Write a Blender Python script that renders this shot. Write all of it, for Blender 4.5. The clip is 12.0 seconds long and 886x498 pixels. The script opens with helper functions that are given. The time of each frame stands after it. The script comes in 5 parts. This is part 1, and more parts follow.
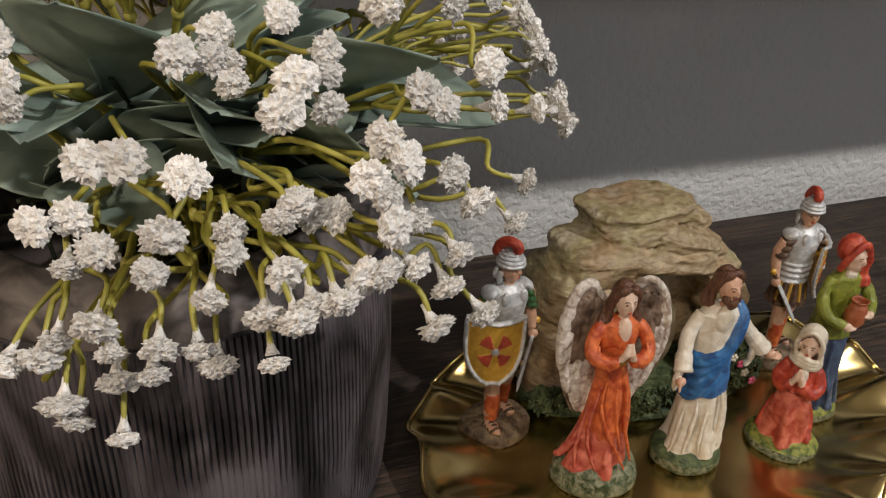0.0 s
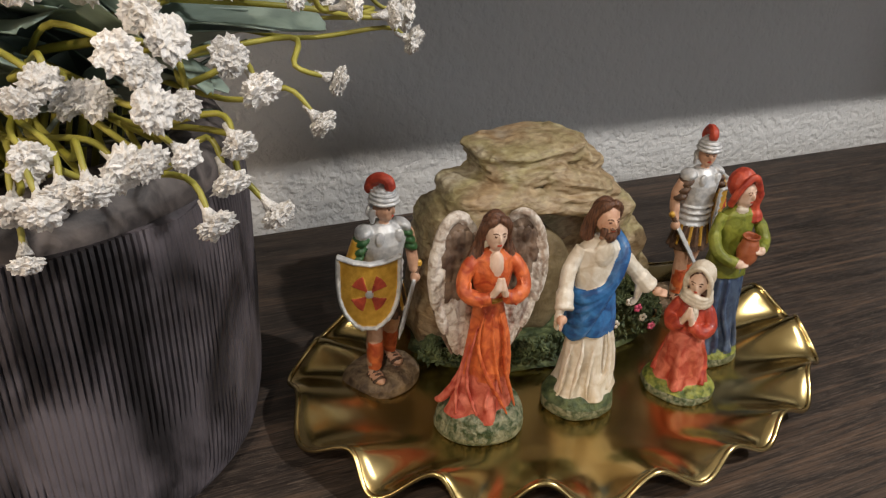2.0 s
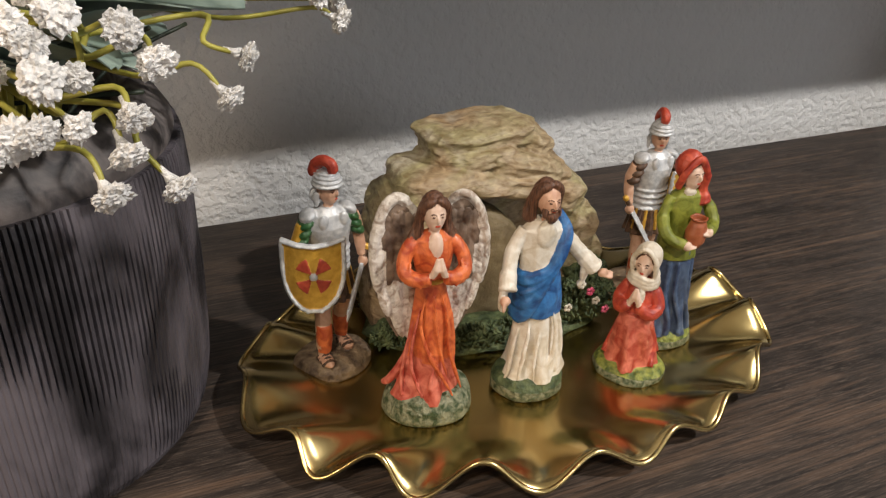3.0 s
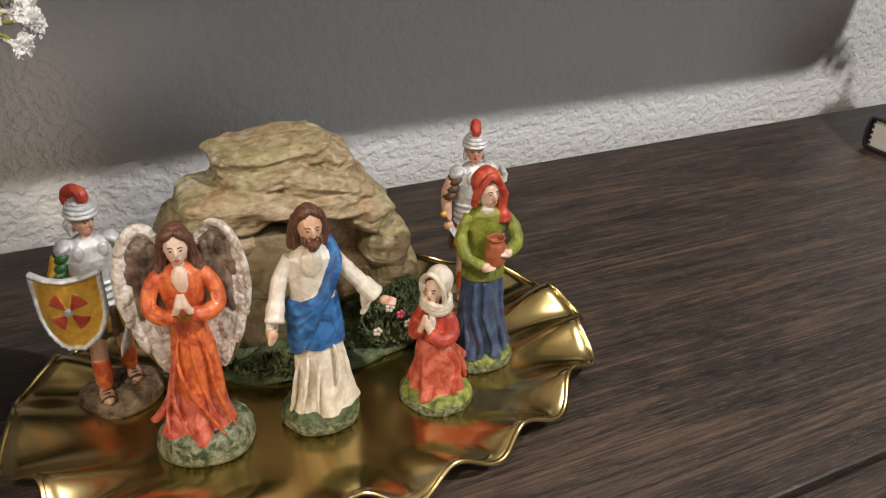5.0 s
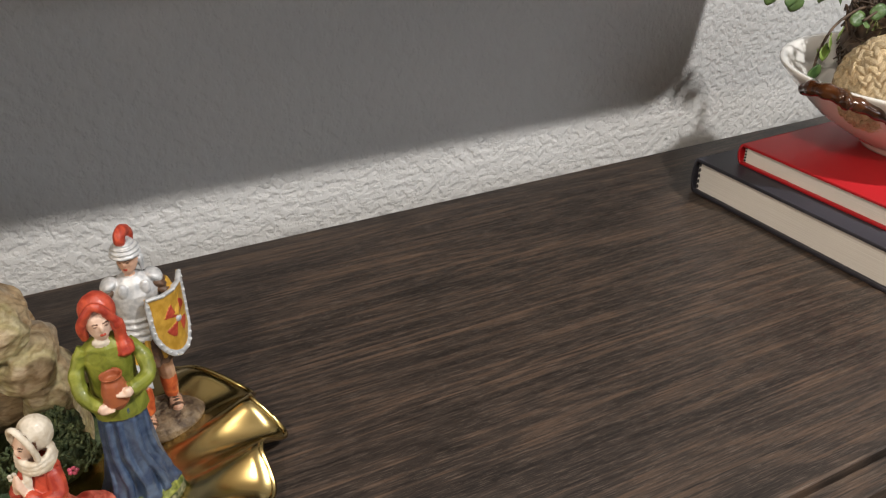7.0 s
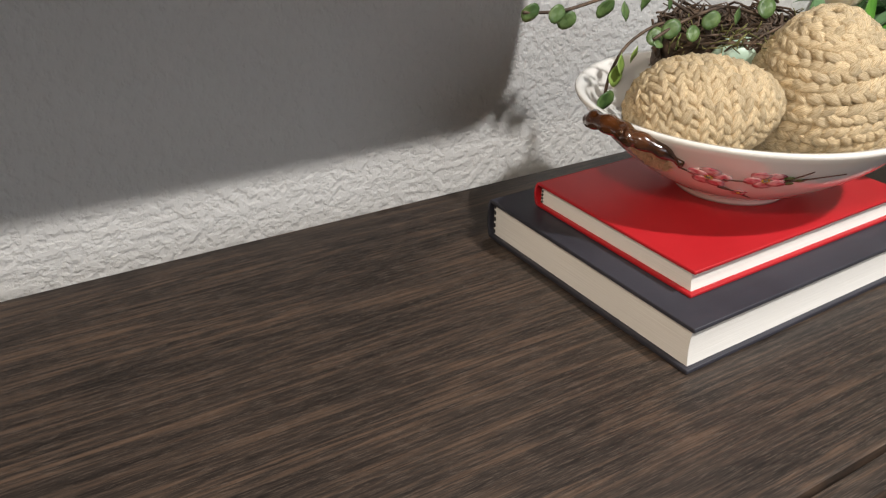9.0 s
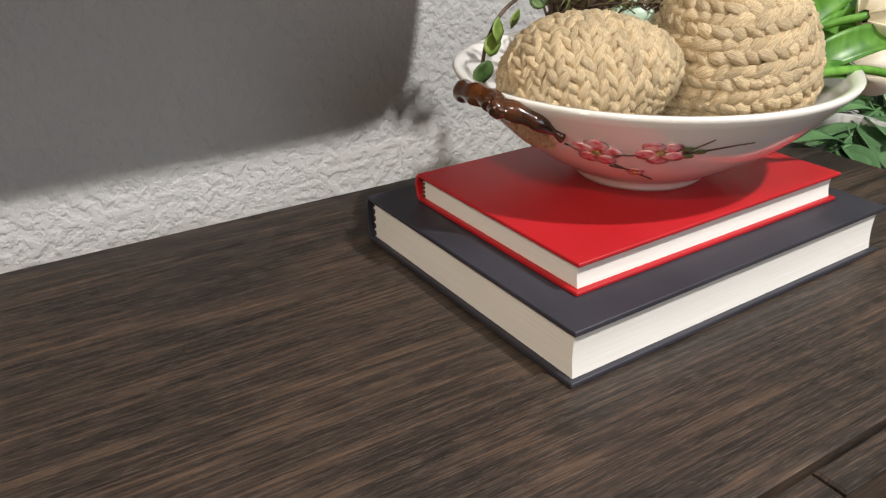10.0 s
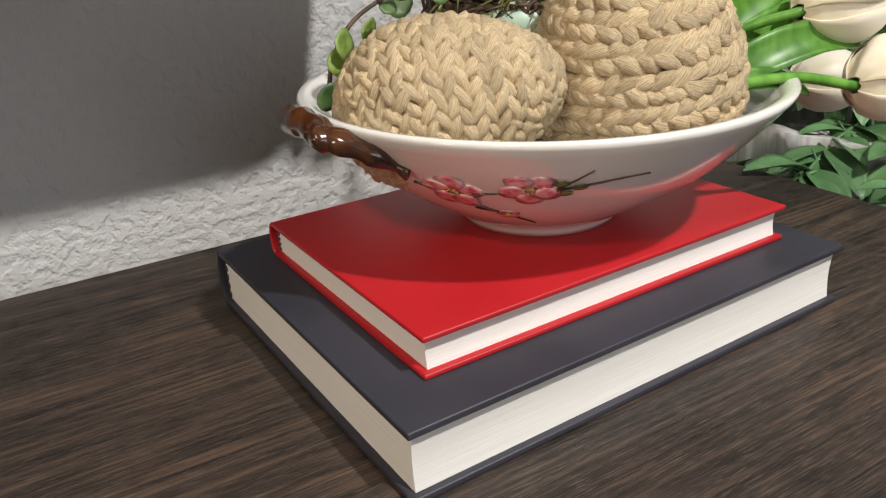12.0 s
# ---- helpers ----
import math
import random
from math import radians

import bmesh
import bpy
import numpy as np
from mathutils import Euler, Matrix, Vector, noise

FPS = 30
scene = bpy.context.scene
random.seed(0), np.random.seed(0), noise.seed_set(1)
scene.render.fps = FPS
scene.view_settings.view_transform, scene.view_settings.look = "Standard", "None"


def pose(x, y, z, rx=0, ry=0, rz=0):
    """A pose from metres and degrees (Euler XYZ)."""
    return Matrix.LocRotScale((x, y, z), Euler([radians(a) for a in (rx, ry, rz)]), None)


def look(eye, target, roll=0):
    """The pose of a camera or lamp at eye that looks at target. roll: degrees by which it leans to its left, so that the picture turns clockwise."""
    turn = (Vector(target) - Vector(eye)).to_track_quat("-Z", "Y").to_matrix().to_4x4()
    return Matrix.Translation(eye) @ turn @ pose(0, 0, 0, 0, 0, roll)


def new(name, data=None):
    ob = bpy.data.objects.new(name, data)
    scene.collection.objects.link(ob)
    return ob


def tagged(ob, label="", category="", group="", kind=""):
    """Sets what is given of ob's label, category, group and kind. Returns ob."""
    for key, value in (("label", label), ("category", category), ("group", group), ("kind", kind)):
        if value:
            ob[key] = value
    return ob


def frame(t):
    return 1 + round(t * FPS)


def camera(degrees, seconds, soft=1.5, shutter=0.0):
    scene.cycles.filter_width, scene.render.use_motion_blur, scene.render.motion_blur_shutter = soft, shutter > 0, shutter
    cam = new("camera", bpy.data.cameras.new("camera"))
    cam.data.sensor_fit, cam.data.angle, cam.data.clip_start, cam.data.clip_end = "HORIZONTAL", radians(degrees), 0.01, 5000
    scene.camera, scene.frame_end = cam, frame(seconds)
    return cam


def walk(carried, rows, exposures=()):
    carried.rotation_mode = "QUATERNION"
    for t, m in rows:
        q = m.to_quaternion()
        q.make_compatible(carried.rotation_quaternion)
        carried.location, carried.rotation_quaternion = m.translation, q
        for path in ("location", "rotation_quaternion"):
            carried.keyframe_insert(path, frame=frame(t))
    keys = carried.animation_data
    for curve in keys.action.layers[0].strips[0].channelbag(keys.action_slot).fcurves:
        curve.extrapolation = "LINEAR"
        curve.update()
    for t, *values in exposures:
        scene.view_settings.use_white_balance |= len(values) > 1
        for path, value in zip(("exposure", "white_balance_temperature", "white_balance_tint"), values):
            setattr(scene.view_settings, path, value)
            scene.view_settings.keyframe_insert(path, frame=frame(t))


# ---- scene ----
cam = camera(58.9, 12.0, soft=1.25)
# t, x, y, z, yaw, pitch, roll
ROWS = [
    (0.0, 0.0958, -0.0342, 0.3437, -21.07, -28.59, -2.74),
    (0.5, 0.1067, -0.0378, 0.3363, -21.49, -28.43, -2.49),
    (1.0, 0.1219, -0.0425, 0.3272, -22.04, -28.39, -2.35),
    (1.5, 0.1353, -0.0486, 0.3199, -22.62, -28.55, -2.45),
    (2.0, 0.1504, -0.0536, 0.3100, -23.29, -28.92, -2.54),
    (2.5, 0.1618, -0.0609, 0.3056, -23.52, -29.12, -2.44),
    (2.7, 0.1672, -0.0666, 0.3053, -23.50, -29.10, -2.36),
    (4.3, 0.2413, -0.0770, 0.3092, -23.31, -30.07, -1.65),
    (4.5, 0.2550, -0.0818, 0.3101, -23.52, -30.06, -1.59),
    (5.0, 0.2995, -0.0908, 0.3147, -24.17, -29.95, -1.20),
    (5.5, 0.3261, -0.0847, 0.3153, -25.02, -29.91, -0.94),
    (6.0, 0.3707, -0.0761, 0.3212, -25.66, -29.77, -0.48),
    (6.5, 0.4266, -0.0822, 0.3339, -26.18, -29.51, 0.04),
    (7.0, 0.5016, -0.0902, 0.3374, -26.30, -29.61, 0.42),
    (7.2, 0.5292, -0.0918, 0.3350, -26.39, -29.76, 0.56),
    (9.0, 0.7042, -0.0565, 0.3140, -29.97, -28.90, -0.18),
    (9.5, 0.7589, -0.0515, 0.2906, -30.92, -27.79, 0.38),
    (10.0, 0.8104, -0.0417, 0.2521, -31.42, -26.46, 0.86),
    (10.5, 0.8501, -0.0204, 0.2261, -31.67, -25.53, 1.41),
    (11.0, 0.8826, -0.0011, 0.2107, -31.83, -24.61, 1.73),
    (11.5, 0.9063, 0.0016, 0.2114, -32.08, -24.29, 2.22),
    (12.0, 0.9331, -0.0054, 0.2181, -31.46, -23.76, 2.71),
]
walk(cam, [(t, pose(x, y, z, 90 + pitch, roll, yaw)) for t, x, y, z, yaw, pitch, roll in ROWS],
     exposures=[(0.0, -0.54), (1.0, -0.47), (2.0, -0.29), (2.7, -0.10), (4.3, 0.0), (10.6, 0.02), (12.0, -0.10)])

from mathutils.bvhtree import BVHTree

# ---- light: a dim room with recessed ceiling lamps ----
world = bpy.data.worlds.new("world")
world.use_nodes = True
scene.world = world
world.node_tree.nodes["Background"].inputs["Color"].default_value = (0.5, 0.5, 0.52, 1)
world.node_tree.nodes["Background"].inputs["Strength"].default_value = 0.02


def downlight(name, eye, target, watts, colour, radius, spread=110):
    data = bpy.data.lights.new(name, "SPOT")
    data.energy, data.color, data.shadow_soft_size = watts, colour, radius
    data.spot_size, data.spot_blend = radians(spread), 0.6
    ob = new(name, data)
    ob.matrix_world = look(eye, target)
    return ob


downlight("downlight_key", (1.43, -0.78, 1.60), (0.9, 0.3, 0.0), 136, (1.0, 0.975, 0.945), 0.036, 100)
downlight("downlight_west", (-0.30, -0.78, 1.60), (0.5, 0.3, 0.0), 70, (1.0, 0.88, 0.74), 0.06, 110)
# unseen warm source past the left end, for wall and flowers; no lamp stands there
warm_left_light = bpy.data.lights.new("warm_left_light", "POINT")
warm_left_light.energy, warm_left_light.color, warm_left_light.shadow_soft_size = 17, (1.0, 0.77, 0.56), 0.09
new("warm_left_light", warm_left_light).location = (-0.80, -0.16, 0.40)
# added cool fill from the south; no window is built in that wall
cool_fill = bpy.data.lights.new("cool_fill", "AREA")
cool_fill.shape, cool_fill.size, cool_fill.size_y, cool_fill.energy = "RECTANGLE", 1.8, 1.2, 18
cool_fill.color = (0.86, 0.92, 1.0)
new("cool_fill", cool_fill).matrix_world = look((1.2, -2.55, 0.75), (1.0, 0.0, 0.35))


# ---- materials ----
def nodes_of(mat):
    mat.use_nodes = True
    return mat.node_tree.nodes, mat.node_tree.links, mat.node_tree.nodes["Principled BSDF"]


def material(name, c0, c1=None, rough=0.5, metal=0.0, scale=40.0, stretch=(1, 1, 1), bump=0.0, bump_scale=None,
             rough2=None, coat=0.0, vary="", detail=6.0, sheen=0.0, trans=0.0, contrast=(0.35, 0.65), distort=0.0):
    """Two-colour mottled surface with grain bump. vary: 'island' or 'object' shifts the value piece by piece."""
    mat = bpy.data.materials.new(name)
    n, l, b = nodes_of(mat)
    c1 = c1 or tuple(min(1, x * 1.25) for x in c0)
    tc = n.new("ShaderNodeTexCoord")
    mp = n.new("ShaderNodeMapping")
    mp.inputs["Scale"].default_value = stretch
    l.new(tc.outputs["Object"], mp.inputs["Vector"])
    no = n.new("ShaderNodeTexNoise")
    no.inputs["Scale"].default_value, no.inputs["Detail"].default_value = scale, detail
    no.inputs["Distortion"].default_value = distort
    l.new(mp.outputs["Vector"], no.inputs["Vector"])
    ra = n.new("ShaderNodeValToRGB")
    ra.color_ramp.elements[0].position, ra.color_ramp.elements[1].position = contrast
    ra.color_ramp.elements[0].color, ra.color_ramp.elements[1].color = (*c0, 1), (*c1, 1)
    l.new(no.outputs["Fac"], ra.inputs["Fac"])
    out = ra.outputs["Color"]
    if vary:
        src = n.new("ShaderNodeNewGeometry") if vary == "island" else n.new("ShaderNodeObjectInfo")
        mr = n.new("ShaderNodeMapRange")
        mr.inputs["To Min"].default_value, mr.inputs["To Max"].default_value = 0.78, 1.15
        l.new(src.outputs["Random Per Island" if vary == "island" else "Random"], mr.inputs["Value"])
        hs = n.new("ShaderNodeHueSaturation")
        l.new(mr.outputs["Result"], hs.inputs["Value"])
        l.new(out, hs.inputs["Color"])
        out = hs.outputs["Color"]
    l.new(out, b.inputs["Base Color"])
    b.inputs["Metallic"].default_value = metal
    b.inputs["Roughness"].default_value = rough
    b.inputs["Coat Weight"].default_value = coat
    b.inputs["Coat Roughness"].default_value = 0.12
    b.inputs["Sheen Weight"].default_value = sheen
    b.inputs["Transmission Weight"].default_value = trans
    if rough2 is not None:
        mr = n.new("ShaderNodeMapRange")
        mr.inputs["To Min"].default_value, mr.inputs["To Max"].default_value = rough, rough2
        l.new(no.outputs["Fac"], mr.inputs["Value"])
        l.new(mr.outputs["Result"], b.inputs["Roughness"])
    if bump:
        nb = n.new("ShaderNodeTexNoise")
        nb.inputs["Scale"].default_value, nb.inputs["Detail"].default_value = bump_scale or scale * 3, 5
        l.new(mp.outputs["Vector"], nb.inputs["Vector"])
        bp = n.new("ShaderNodeBump")
        bp.inputs["Strength"].default_value, bp.inputs["Distance"].default_value = bump, 0.002
        l.new(nb.outputs["Fac"], bp.inputs["Height"])
        l.new(bp.outputs["Normal"], b.inputs["Normal"])
    return mat


def wood_material():
    mat = bpy.data.materials.new("dark_wood")
    n, l, b = nodes_of(mat)
    tc = n.new("ShaderNodeTexCoord")

    def layer(scale, stretch, detail, distort=0.0):
        mp = n.new("ShaderNodeMapping")
        mp.inputs["Scale"].default_value = stretch
        l.new(tc.outputs["Object"], mp.inputs["Vector"])
        no = n.new("ShaderNodeTexNoise")
        no.inputs["Scale"].default_value, no.inputs["Detail"].default_value, no.inputs["Distortion"].default_value = scale, detail, distort
        no.inputs["Roughness"].default_value = 0.65
        l.new(mp.outputs["Vector"], no.inputs["Vector"])
        return no.outputs["Fac"]

    broad = layer(8, (0.45, 2.2, 1), 4, 2.2)
    grain = layer(230, (0.016, 1.5, 1), 7, 0.8)
    pores = layer(1900, (0.036, 1.2, 1), 3, 0.3)
    cracks = layer(1300, (0.017, 1.3, 1), 3, 0.25)
    ramp = n.new("ShaderNodeValToRGB")
    e = ramp.color_ramp.elements
    e[0].position, e[0].color = 0.40, (0.0150, 0.0112, 0.0095, 1)
    e[1].position, e[1].color = 0.64, (0.116, 0.074, 0.050, 1)
    mid = e.new(0.51)
    mid.color = (0.040, 0.030, 0.0245, 1)
    # growth rings: long ovals that open into cathedral arches along the board
    warp = n.new("ShaderNodeMapping")
    warp.inputs["Scale"].default_value = (0.5, 4.2, 1)
    l.new(tc.outputs["Object"], warp.inputs["Vector"])
    ring_noise = n.new("ShaderNodeTexNoise")
    ring_noise.inputs["Scale"].default_value, ring_noise.inputs["Detail"].default_value = 3.2, 1.5
    l.new(warp.outputs["Vector"], ring_noise.inputs["Vector"])
    turns = n.new("ShaderNodeMath")
    turns.operation = "MULTIPLY"
    turns.inputs[1].default_value = 150
    l.new(ring_noise.outputs["Fac"], turns.inputs[0])
    rings = n.new("ShaderNodeMath")
    rings.operation = "SINE"
    l.new(turns.outputs[0], rings.inputs[0])
    mix = n.new("ShaderNodeMath")
    mix.operation = "MULTIPLY_ADD"
    mix.inputs[1].default_value = 0.42
    l.new(broad, mix.inputs[0])
    half = n.new("ShaderNodeMath")
    half.operation = "MULTIPLY"
    half.inputs[1].default_value = 0.60
    l.new(grain, half.inputs[0])
    l.new(half.outputs[0], mix.inputs[2])
    ringed = n.new("ShaderNodeMath")
    ringed.operation = "MULTIPLY_ADD"
    ringed.inputs[1].default_value = 0.028
    l.new(rings.outputs[0], ringed.inputs[0])
    l.new(mix.outputs[0], ringed.inputs[2])
    l.new(ringed.outputs[0], ramp.inputs["Fac"])
    light = n.new("ShaderNodeMapRange")
    light.inputs["From Min"].default_value, light.inputs["From Max"].default_value = 0.54, 0.62
    light.inputs["To Max"].default_value = 0.48
    l.new(pores, light.inputs["Value"])
    blend = n.new("ShaderNodeMixRGB")
    blend.inputs["Color2"].default_value = (0.190, 0.148, 0.118, 1)
    l.new(light.outputs["Result"], blend.inputs["Fac"])
    l.new(ramp.outputs["Color"], blend.inputs["Color1"])
    dark = n.new("ShaderNodeMapRange")
    dark.inputs["From Min"].default_value, dark.inputs["From Max"].default_value = 0.46, 0.37
    dark.inputs["To Max"].default_value = 0.7
    l.new(cracks, dark.inputs["Value"])
    line = n.new("ShaderNodeMixRGB")
    line.inputs["Color2"].default_value = (0.0095, 0.007, 0.006, 1)
    l.new(dark.outputs["Result"], line.inputs["Fac"])
    l.new(blend.outputs["Color"], line.inputs["Color1"])
    l.new(line.outputs["Color"], b.inputs["Base Color"])
    b.inputs["Roughness"].default_value = 0.44
    bp = n.new("ShaderNodeBump")
    bp.inputs["Strength"].default_value, bp.inputs["Distance"].default_value = 0.35, 0.0006
    l.new(grain, bp.inputs["Height"])
    l.new(bp.outputs["Normal"], b.inputs["Normal"])
    return mat


def plaster_material():
    """White knock-down plaster: flattened blobs with fine grit."""
    mat = bpy.data.materials.new("white_plaster")
    n, l, b = nodes_of(mat)
    tc = n.new("ShaderNodeTexCoord")

    def noise_at(scale, detail):
        no = n.new("ShaderNodeTexNoise")
        no.inputs["Scale"].default_value, no.inputs["Detail"].default_value = scale, detail
        l.new(tc.outputs["Object"], no.inputs["Vector"])
        return no.outputs["Fac"]

    blobs = n.new("ShaderNodeMapRange")
    blobs.interpolation_type = "SMOOTHSTEP"
    blobs.inputs["From Min"].default_value, blobs.inputs["From Max"].default_value = 0.36, 0.60
    l.new(noise_at(105, 4), blobs.inputs["Value"])
    add = n.new("ShaderNodeMath")
    add.operation = "MULTIPLY_ADD"
    add.inputs[1].default_value = 0.50
    l.new(noise_at(300, 6), add.inputs[0])
    l.new(blobs.outputs["Result"], add.inputs[2])
    bp = n.new("ShaderNodeBump")
    bp.inputs["Strength"].default_value, bp.inputs["Distance"].default_value = 0.55, 0.0022
    l.new(add.outputs[0], bp.inputs["Height"])
    l.new(bp.outputs["Normal"], b.inputs["Normal"])
    ramp = n.new("ShaderNodeValToRGB")
    ramp.color_ramp.elements[0].color, ramp.color_ramp.elements[1].color = (0.60, 0.595, 0.585, 1), (0.69, 0.685, 0.675, 1)
    l.new(noise_at(9, 5), ramp.inputs["Fac"])
    l.new(ramp.outputs["Color"], b.inputs["Base Color"])
    b.inputs["Roughness"].default_value = 0.75
    return mat


def page_material():
    mat = bpy.data.materials.new("book_pages")
    n, l, b = nodes_of(mat)
    tc = n.new("ShaderNodeTexCoord")
    mp = n.new("ShaderNodeMapping")
    mp.inputs["Scale"].default_value = (0.6, 0.6, 90)
    l.new(tc.outputs["Object"], mp.inputs["Vector"])
    no = n.new("ShaderNodeTexNoise")
    no.inputs["Scale"].default_value, no.inputs["Detail"].default_value = 22, 4
    l.new(mp.outputs["Vector"], no.inputs["Vector"])
    ramp = n.new("ShaderNodeValToRGB")
    ramp.color_ramp.elements[0].position, ramp.color_ramp.elements[1].position = 0.3, 0.7
    ramp.color_ramp.elements[0].color, ramp.color_ramp.elements[1].color = (0.77, 0.75, 0.71, 1), (0.90, 0.885, 0.85, 1)
    l.new(no.outputs["Fac"], ramp.inputs["Fac"])
    l.new(ramp.outputs["Color"], b.inputs["Base Color"])
    bp = n.new("ShaderNodeBump")
    bp.inputs["Strength"].default_value, bp.inputs["Distance"].default_value = 0.25, 0.0004
    l.new(no.outputs["Fac"], bp.inputs["Height"])
    l.new(bp.outputs["Normal"], b.inputs["Normal"])
    b.inputs["Roughness"].default_value = 0.8
    return mat


def rock_material():
    """Painted rock: ochre, grey and moss-green washes over a grainy relief."""
    mat = bpy.data.materials.new("painted_rock")
    n, l, b = nodes_of(mat)
    tc = n.new("ShaderNodeTexCoord")

    def noise_at(scale, detail, distort=0.0, stretch=(1, 1, 1)):
        mp = n.new("ShaderNodeMapping")
        mp.inputs["Scale"].default_value = stretch
        l.new(tc.outputs["Object"], mp.inputs["Vector"])
        no = n.new("ShaderNodeTexNoise")
        no.inputs["Scale"].default_value, no.inputs["Detail"].default_value, no.inputs["Distortion"].default_value = scale, detail, distort
        l.new(mp.outputs["Vector"], no.inputs["Vector"])
        return no.outputs["Fac"]

    def ramp(fac, stops):
        r = n.new("ShaderNodeValToRGB")
        r.color_ramp.elements[0].position, r.color_ramp.elements[0].color = stops[0][0], (*stops[0][1], 1)
        r.color_ramp.elements[1].position, r.color_ramp.elements[1].color = stops[-1][0], (*stops[-1][1], 1)
        for p, c in stops[1:-1]:
            r.color_ramp.elements.new(p).color = (*c, 1)
        l.new(fac, r.inputs["Fac"])
        return r.outputs["Color"]

    wash = ramp(noise_at(15, 5, 0.9), [(0.32, (0.33, 0.28, 0.22)), (0.42, (0.37, 0.265, 0.155)), (0.50, (0.36, 0.285, 0.18)), (0.57, (0.33, 0.285, 0.15)), (0.68, (0.46, 0.41, 0.32))])
    grain = ramp(noise_at(170, 8, 0.5, (1, 1, 2.2)), [(0.32, (0.58, 0.50, 0.40)), (0.52, (0.90, 0.88, 0.84)), (0.70, (1.22, 1.22, 1.18))])
    mix = n.new("ShaderNodeMixRGB")
    mix.blend_type = "MULTIPLY"
    mix.inputs["Fac"].default_value = 1.0
    l.new(wash, mix.inputs["Color1"])
    l.new(grain, mix.inputs["Color2"])
    l.new(mix.outputs["Color"], b.inputs["Base Color"])
    b.inputs["Roughness"].default_value = 0.55
    bp = n.new("ShaderNodeBump")
    bp.inputs["Strength"].default_value, bp.inputs["Distance"].default_value = 0.8, 0.0016
    l.new(noise_at(110, 9, 0.8, (1, 1, 2.5)), bp.inputs["Height"])
    l.new(bp.outputs["Normal"], b.inputs["Normal"])
    return mat


WOOD, PLASTER, PAGES = wood_material(), plaster_material(), page_material()
CEILING = material("ceiling_paint", (0.75, 0.75, 0.74), (0.8, 0.8, 0.79), 0.8, scale=20, bump=0.1)
CARPET = material("floor_boards", (0.16, 0.11, 0.07), (0.24, 0.17, 0.11), 0.5, scale=8, stretch=(0.2, 3, 1))
PANEL = material("panel_black", (0.03, 0.03, 0.032), (0.04, 0.04, 0.042), 0.4, scale=30)
BRASS = material("brass", (0.46, 0.34, 0.135), (0.60, 0.46, 0.21), 0.17, 1.0, scale=26, rough2=0.30, bump=0.06, bump_scale=50)
VASE = material("vase_stoneware", (0.013, 0.011, 0.013), (0.120, 0.104, 0.116), 0.55, scale=34, bump=0.5, bump_scale=240, detail=9, contrast=(0.40, 0.64), stretch=(1, 1, 0.40), distort=0.6)
VASE_TOP = material("vase_shoulder", (0.022, 0.018, 0.019), (0.16, 0.135, 0.125), 0.6, scale=55, bump=0.6, bump_scale=90, detail=9, distort=1.5)
ROCK = rock_material()
ROCK_DARK = material("rock_hollow", (0.120, 0.085, 0.040), (0.21, 0.16, 0.085), 0.6, scale=70, bump=0.8, bump_scale=160, distort=0.6)
GRASS = material("painted_grass", (0.025, 0.045, 0.016), (0.12, 0.15, 0.06), 0.6, scale=160, bump=0.9, bump_scale=420)
BASE = material("painted_base", (0.030, 0.052, 0.016), (0.25, 0.25, 0.16), 0.6, scale=240, contrast=(0.38, 0.64), bump=1.0, bump_scale=420, distort=0.6)
LIME = material("painted_base_lime", (0.05, 0.08, 0.010), (0.36, 0.38, 0.08), 0.55, scale=190, bump=1.0, bump_scale=300)
EARTH = material("painted_base_earth", (0.06, 0.035, 0.02), (0.28, 0.20, 0.12), 0.55, scale=150, bump=1.0, bump_scale=300)
ORANGE = material("paint_orange", (0.36, 0.048, 0.014), (0.68, 0.165, 0.045), 0.50, scale=150, distort=0.8, bump=0.18, bump_scale=500, coat=0.08)
CORAL = material("paint_coral", (0.34, 0.038, 0.020), (0.62, 0.17, 0.11), 0.50, scale=150, distort=0.8, bump=0.18, bump_scale=500, coat=0.08)
RED = material("paint_red", (0.28, 0.024, 0.014), (0.55, 0.085, 0.04), 0.50, scale=150, distort=0.8, bump=0.18, bump_scale=500, coat=0.08)
WHITE = material("paint_ivory", (0.57, 0.49, 0.375), (0.72, 0.67, 0.585), 0.50, scale=150, distort=0.8, bump=0.18, bump_scale=500, coat=0.08)
CREAM = material("paint_cream", (0.48, 0.40, 0.29), (0.70, 0.64, 0.54), 0.50, scale=150, distort=0.8, bump=0.18, bump_scale=500, coat=0.08)
FEATHER = material("paint_feather", (0.34, 0.26, 0.20), (0.68, 0.62, 0.55), 0.55, scale=190, bump=0.7, bump_scale=300, contrast=(0.36, 0.58), distort=0.8)
FEATHER_DARK = material("paint_feather_dark", (0.075, 0.045, 0.030), (0.28, 0.20, 0.145), 0.5, scale=120, bump=0.5, bump_scale=260)
BLUE = material("paint_blue", (0.006, 0.048, 0.17), (0.035, 0.17, 0.42), 0.50, scale=150, distort=0.8, bump=0.18, bump_scale=500, coat=0.08)
DENIM = material("paint_slate_blue", (0.025, 0.045, 0.10), (0.075, 0.115, 0.19), 0.50, scale=150, distort=0.8, bump=0.18, bump_scale=500, coat=0.08)
GREEN = material("paint_green", (0.12, 0.14, 0.015), (0.24, 0.26, 0.035), 0.50, scale=150, distort=0.8, bump=0.18, bump_scale=500, coat=0.08)
DEEP_GREEN = material("paint_deep_green", (0.012, 0.065, 0.018), (0.06, 0.14, 0.05), 0.4, scale=360)
SKIN = material("paint_flesh", (0.50, 0.27, 0.17), (0.62, 0.38, 0.26), 0.50, scale=150, distort=0.8, coat=0.08)
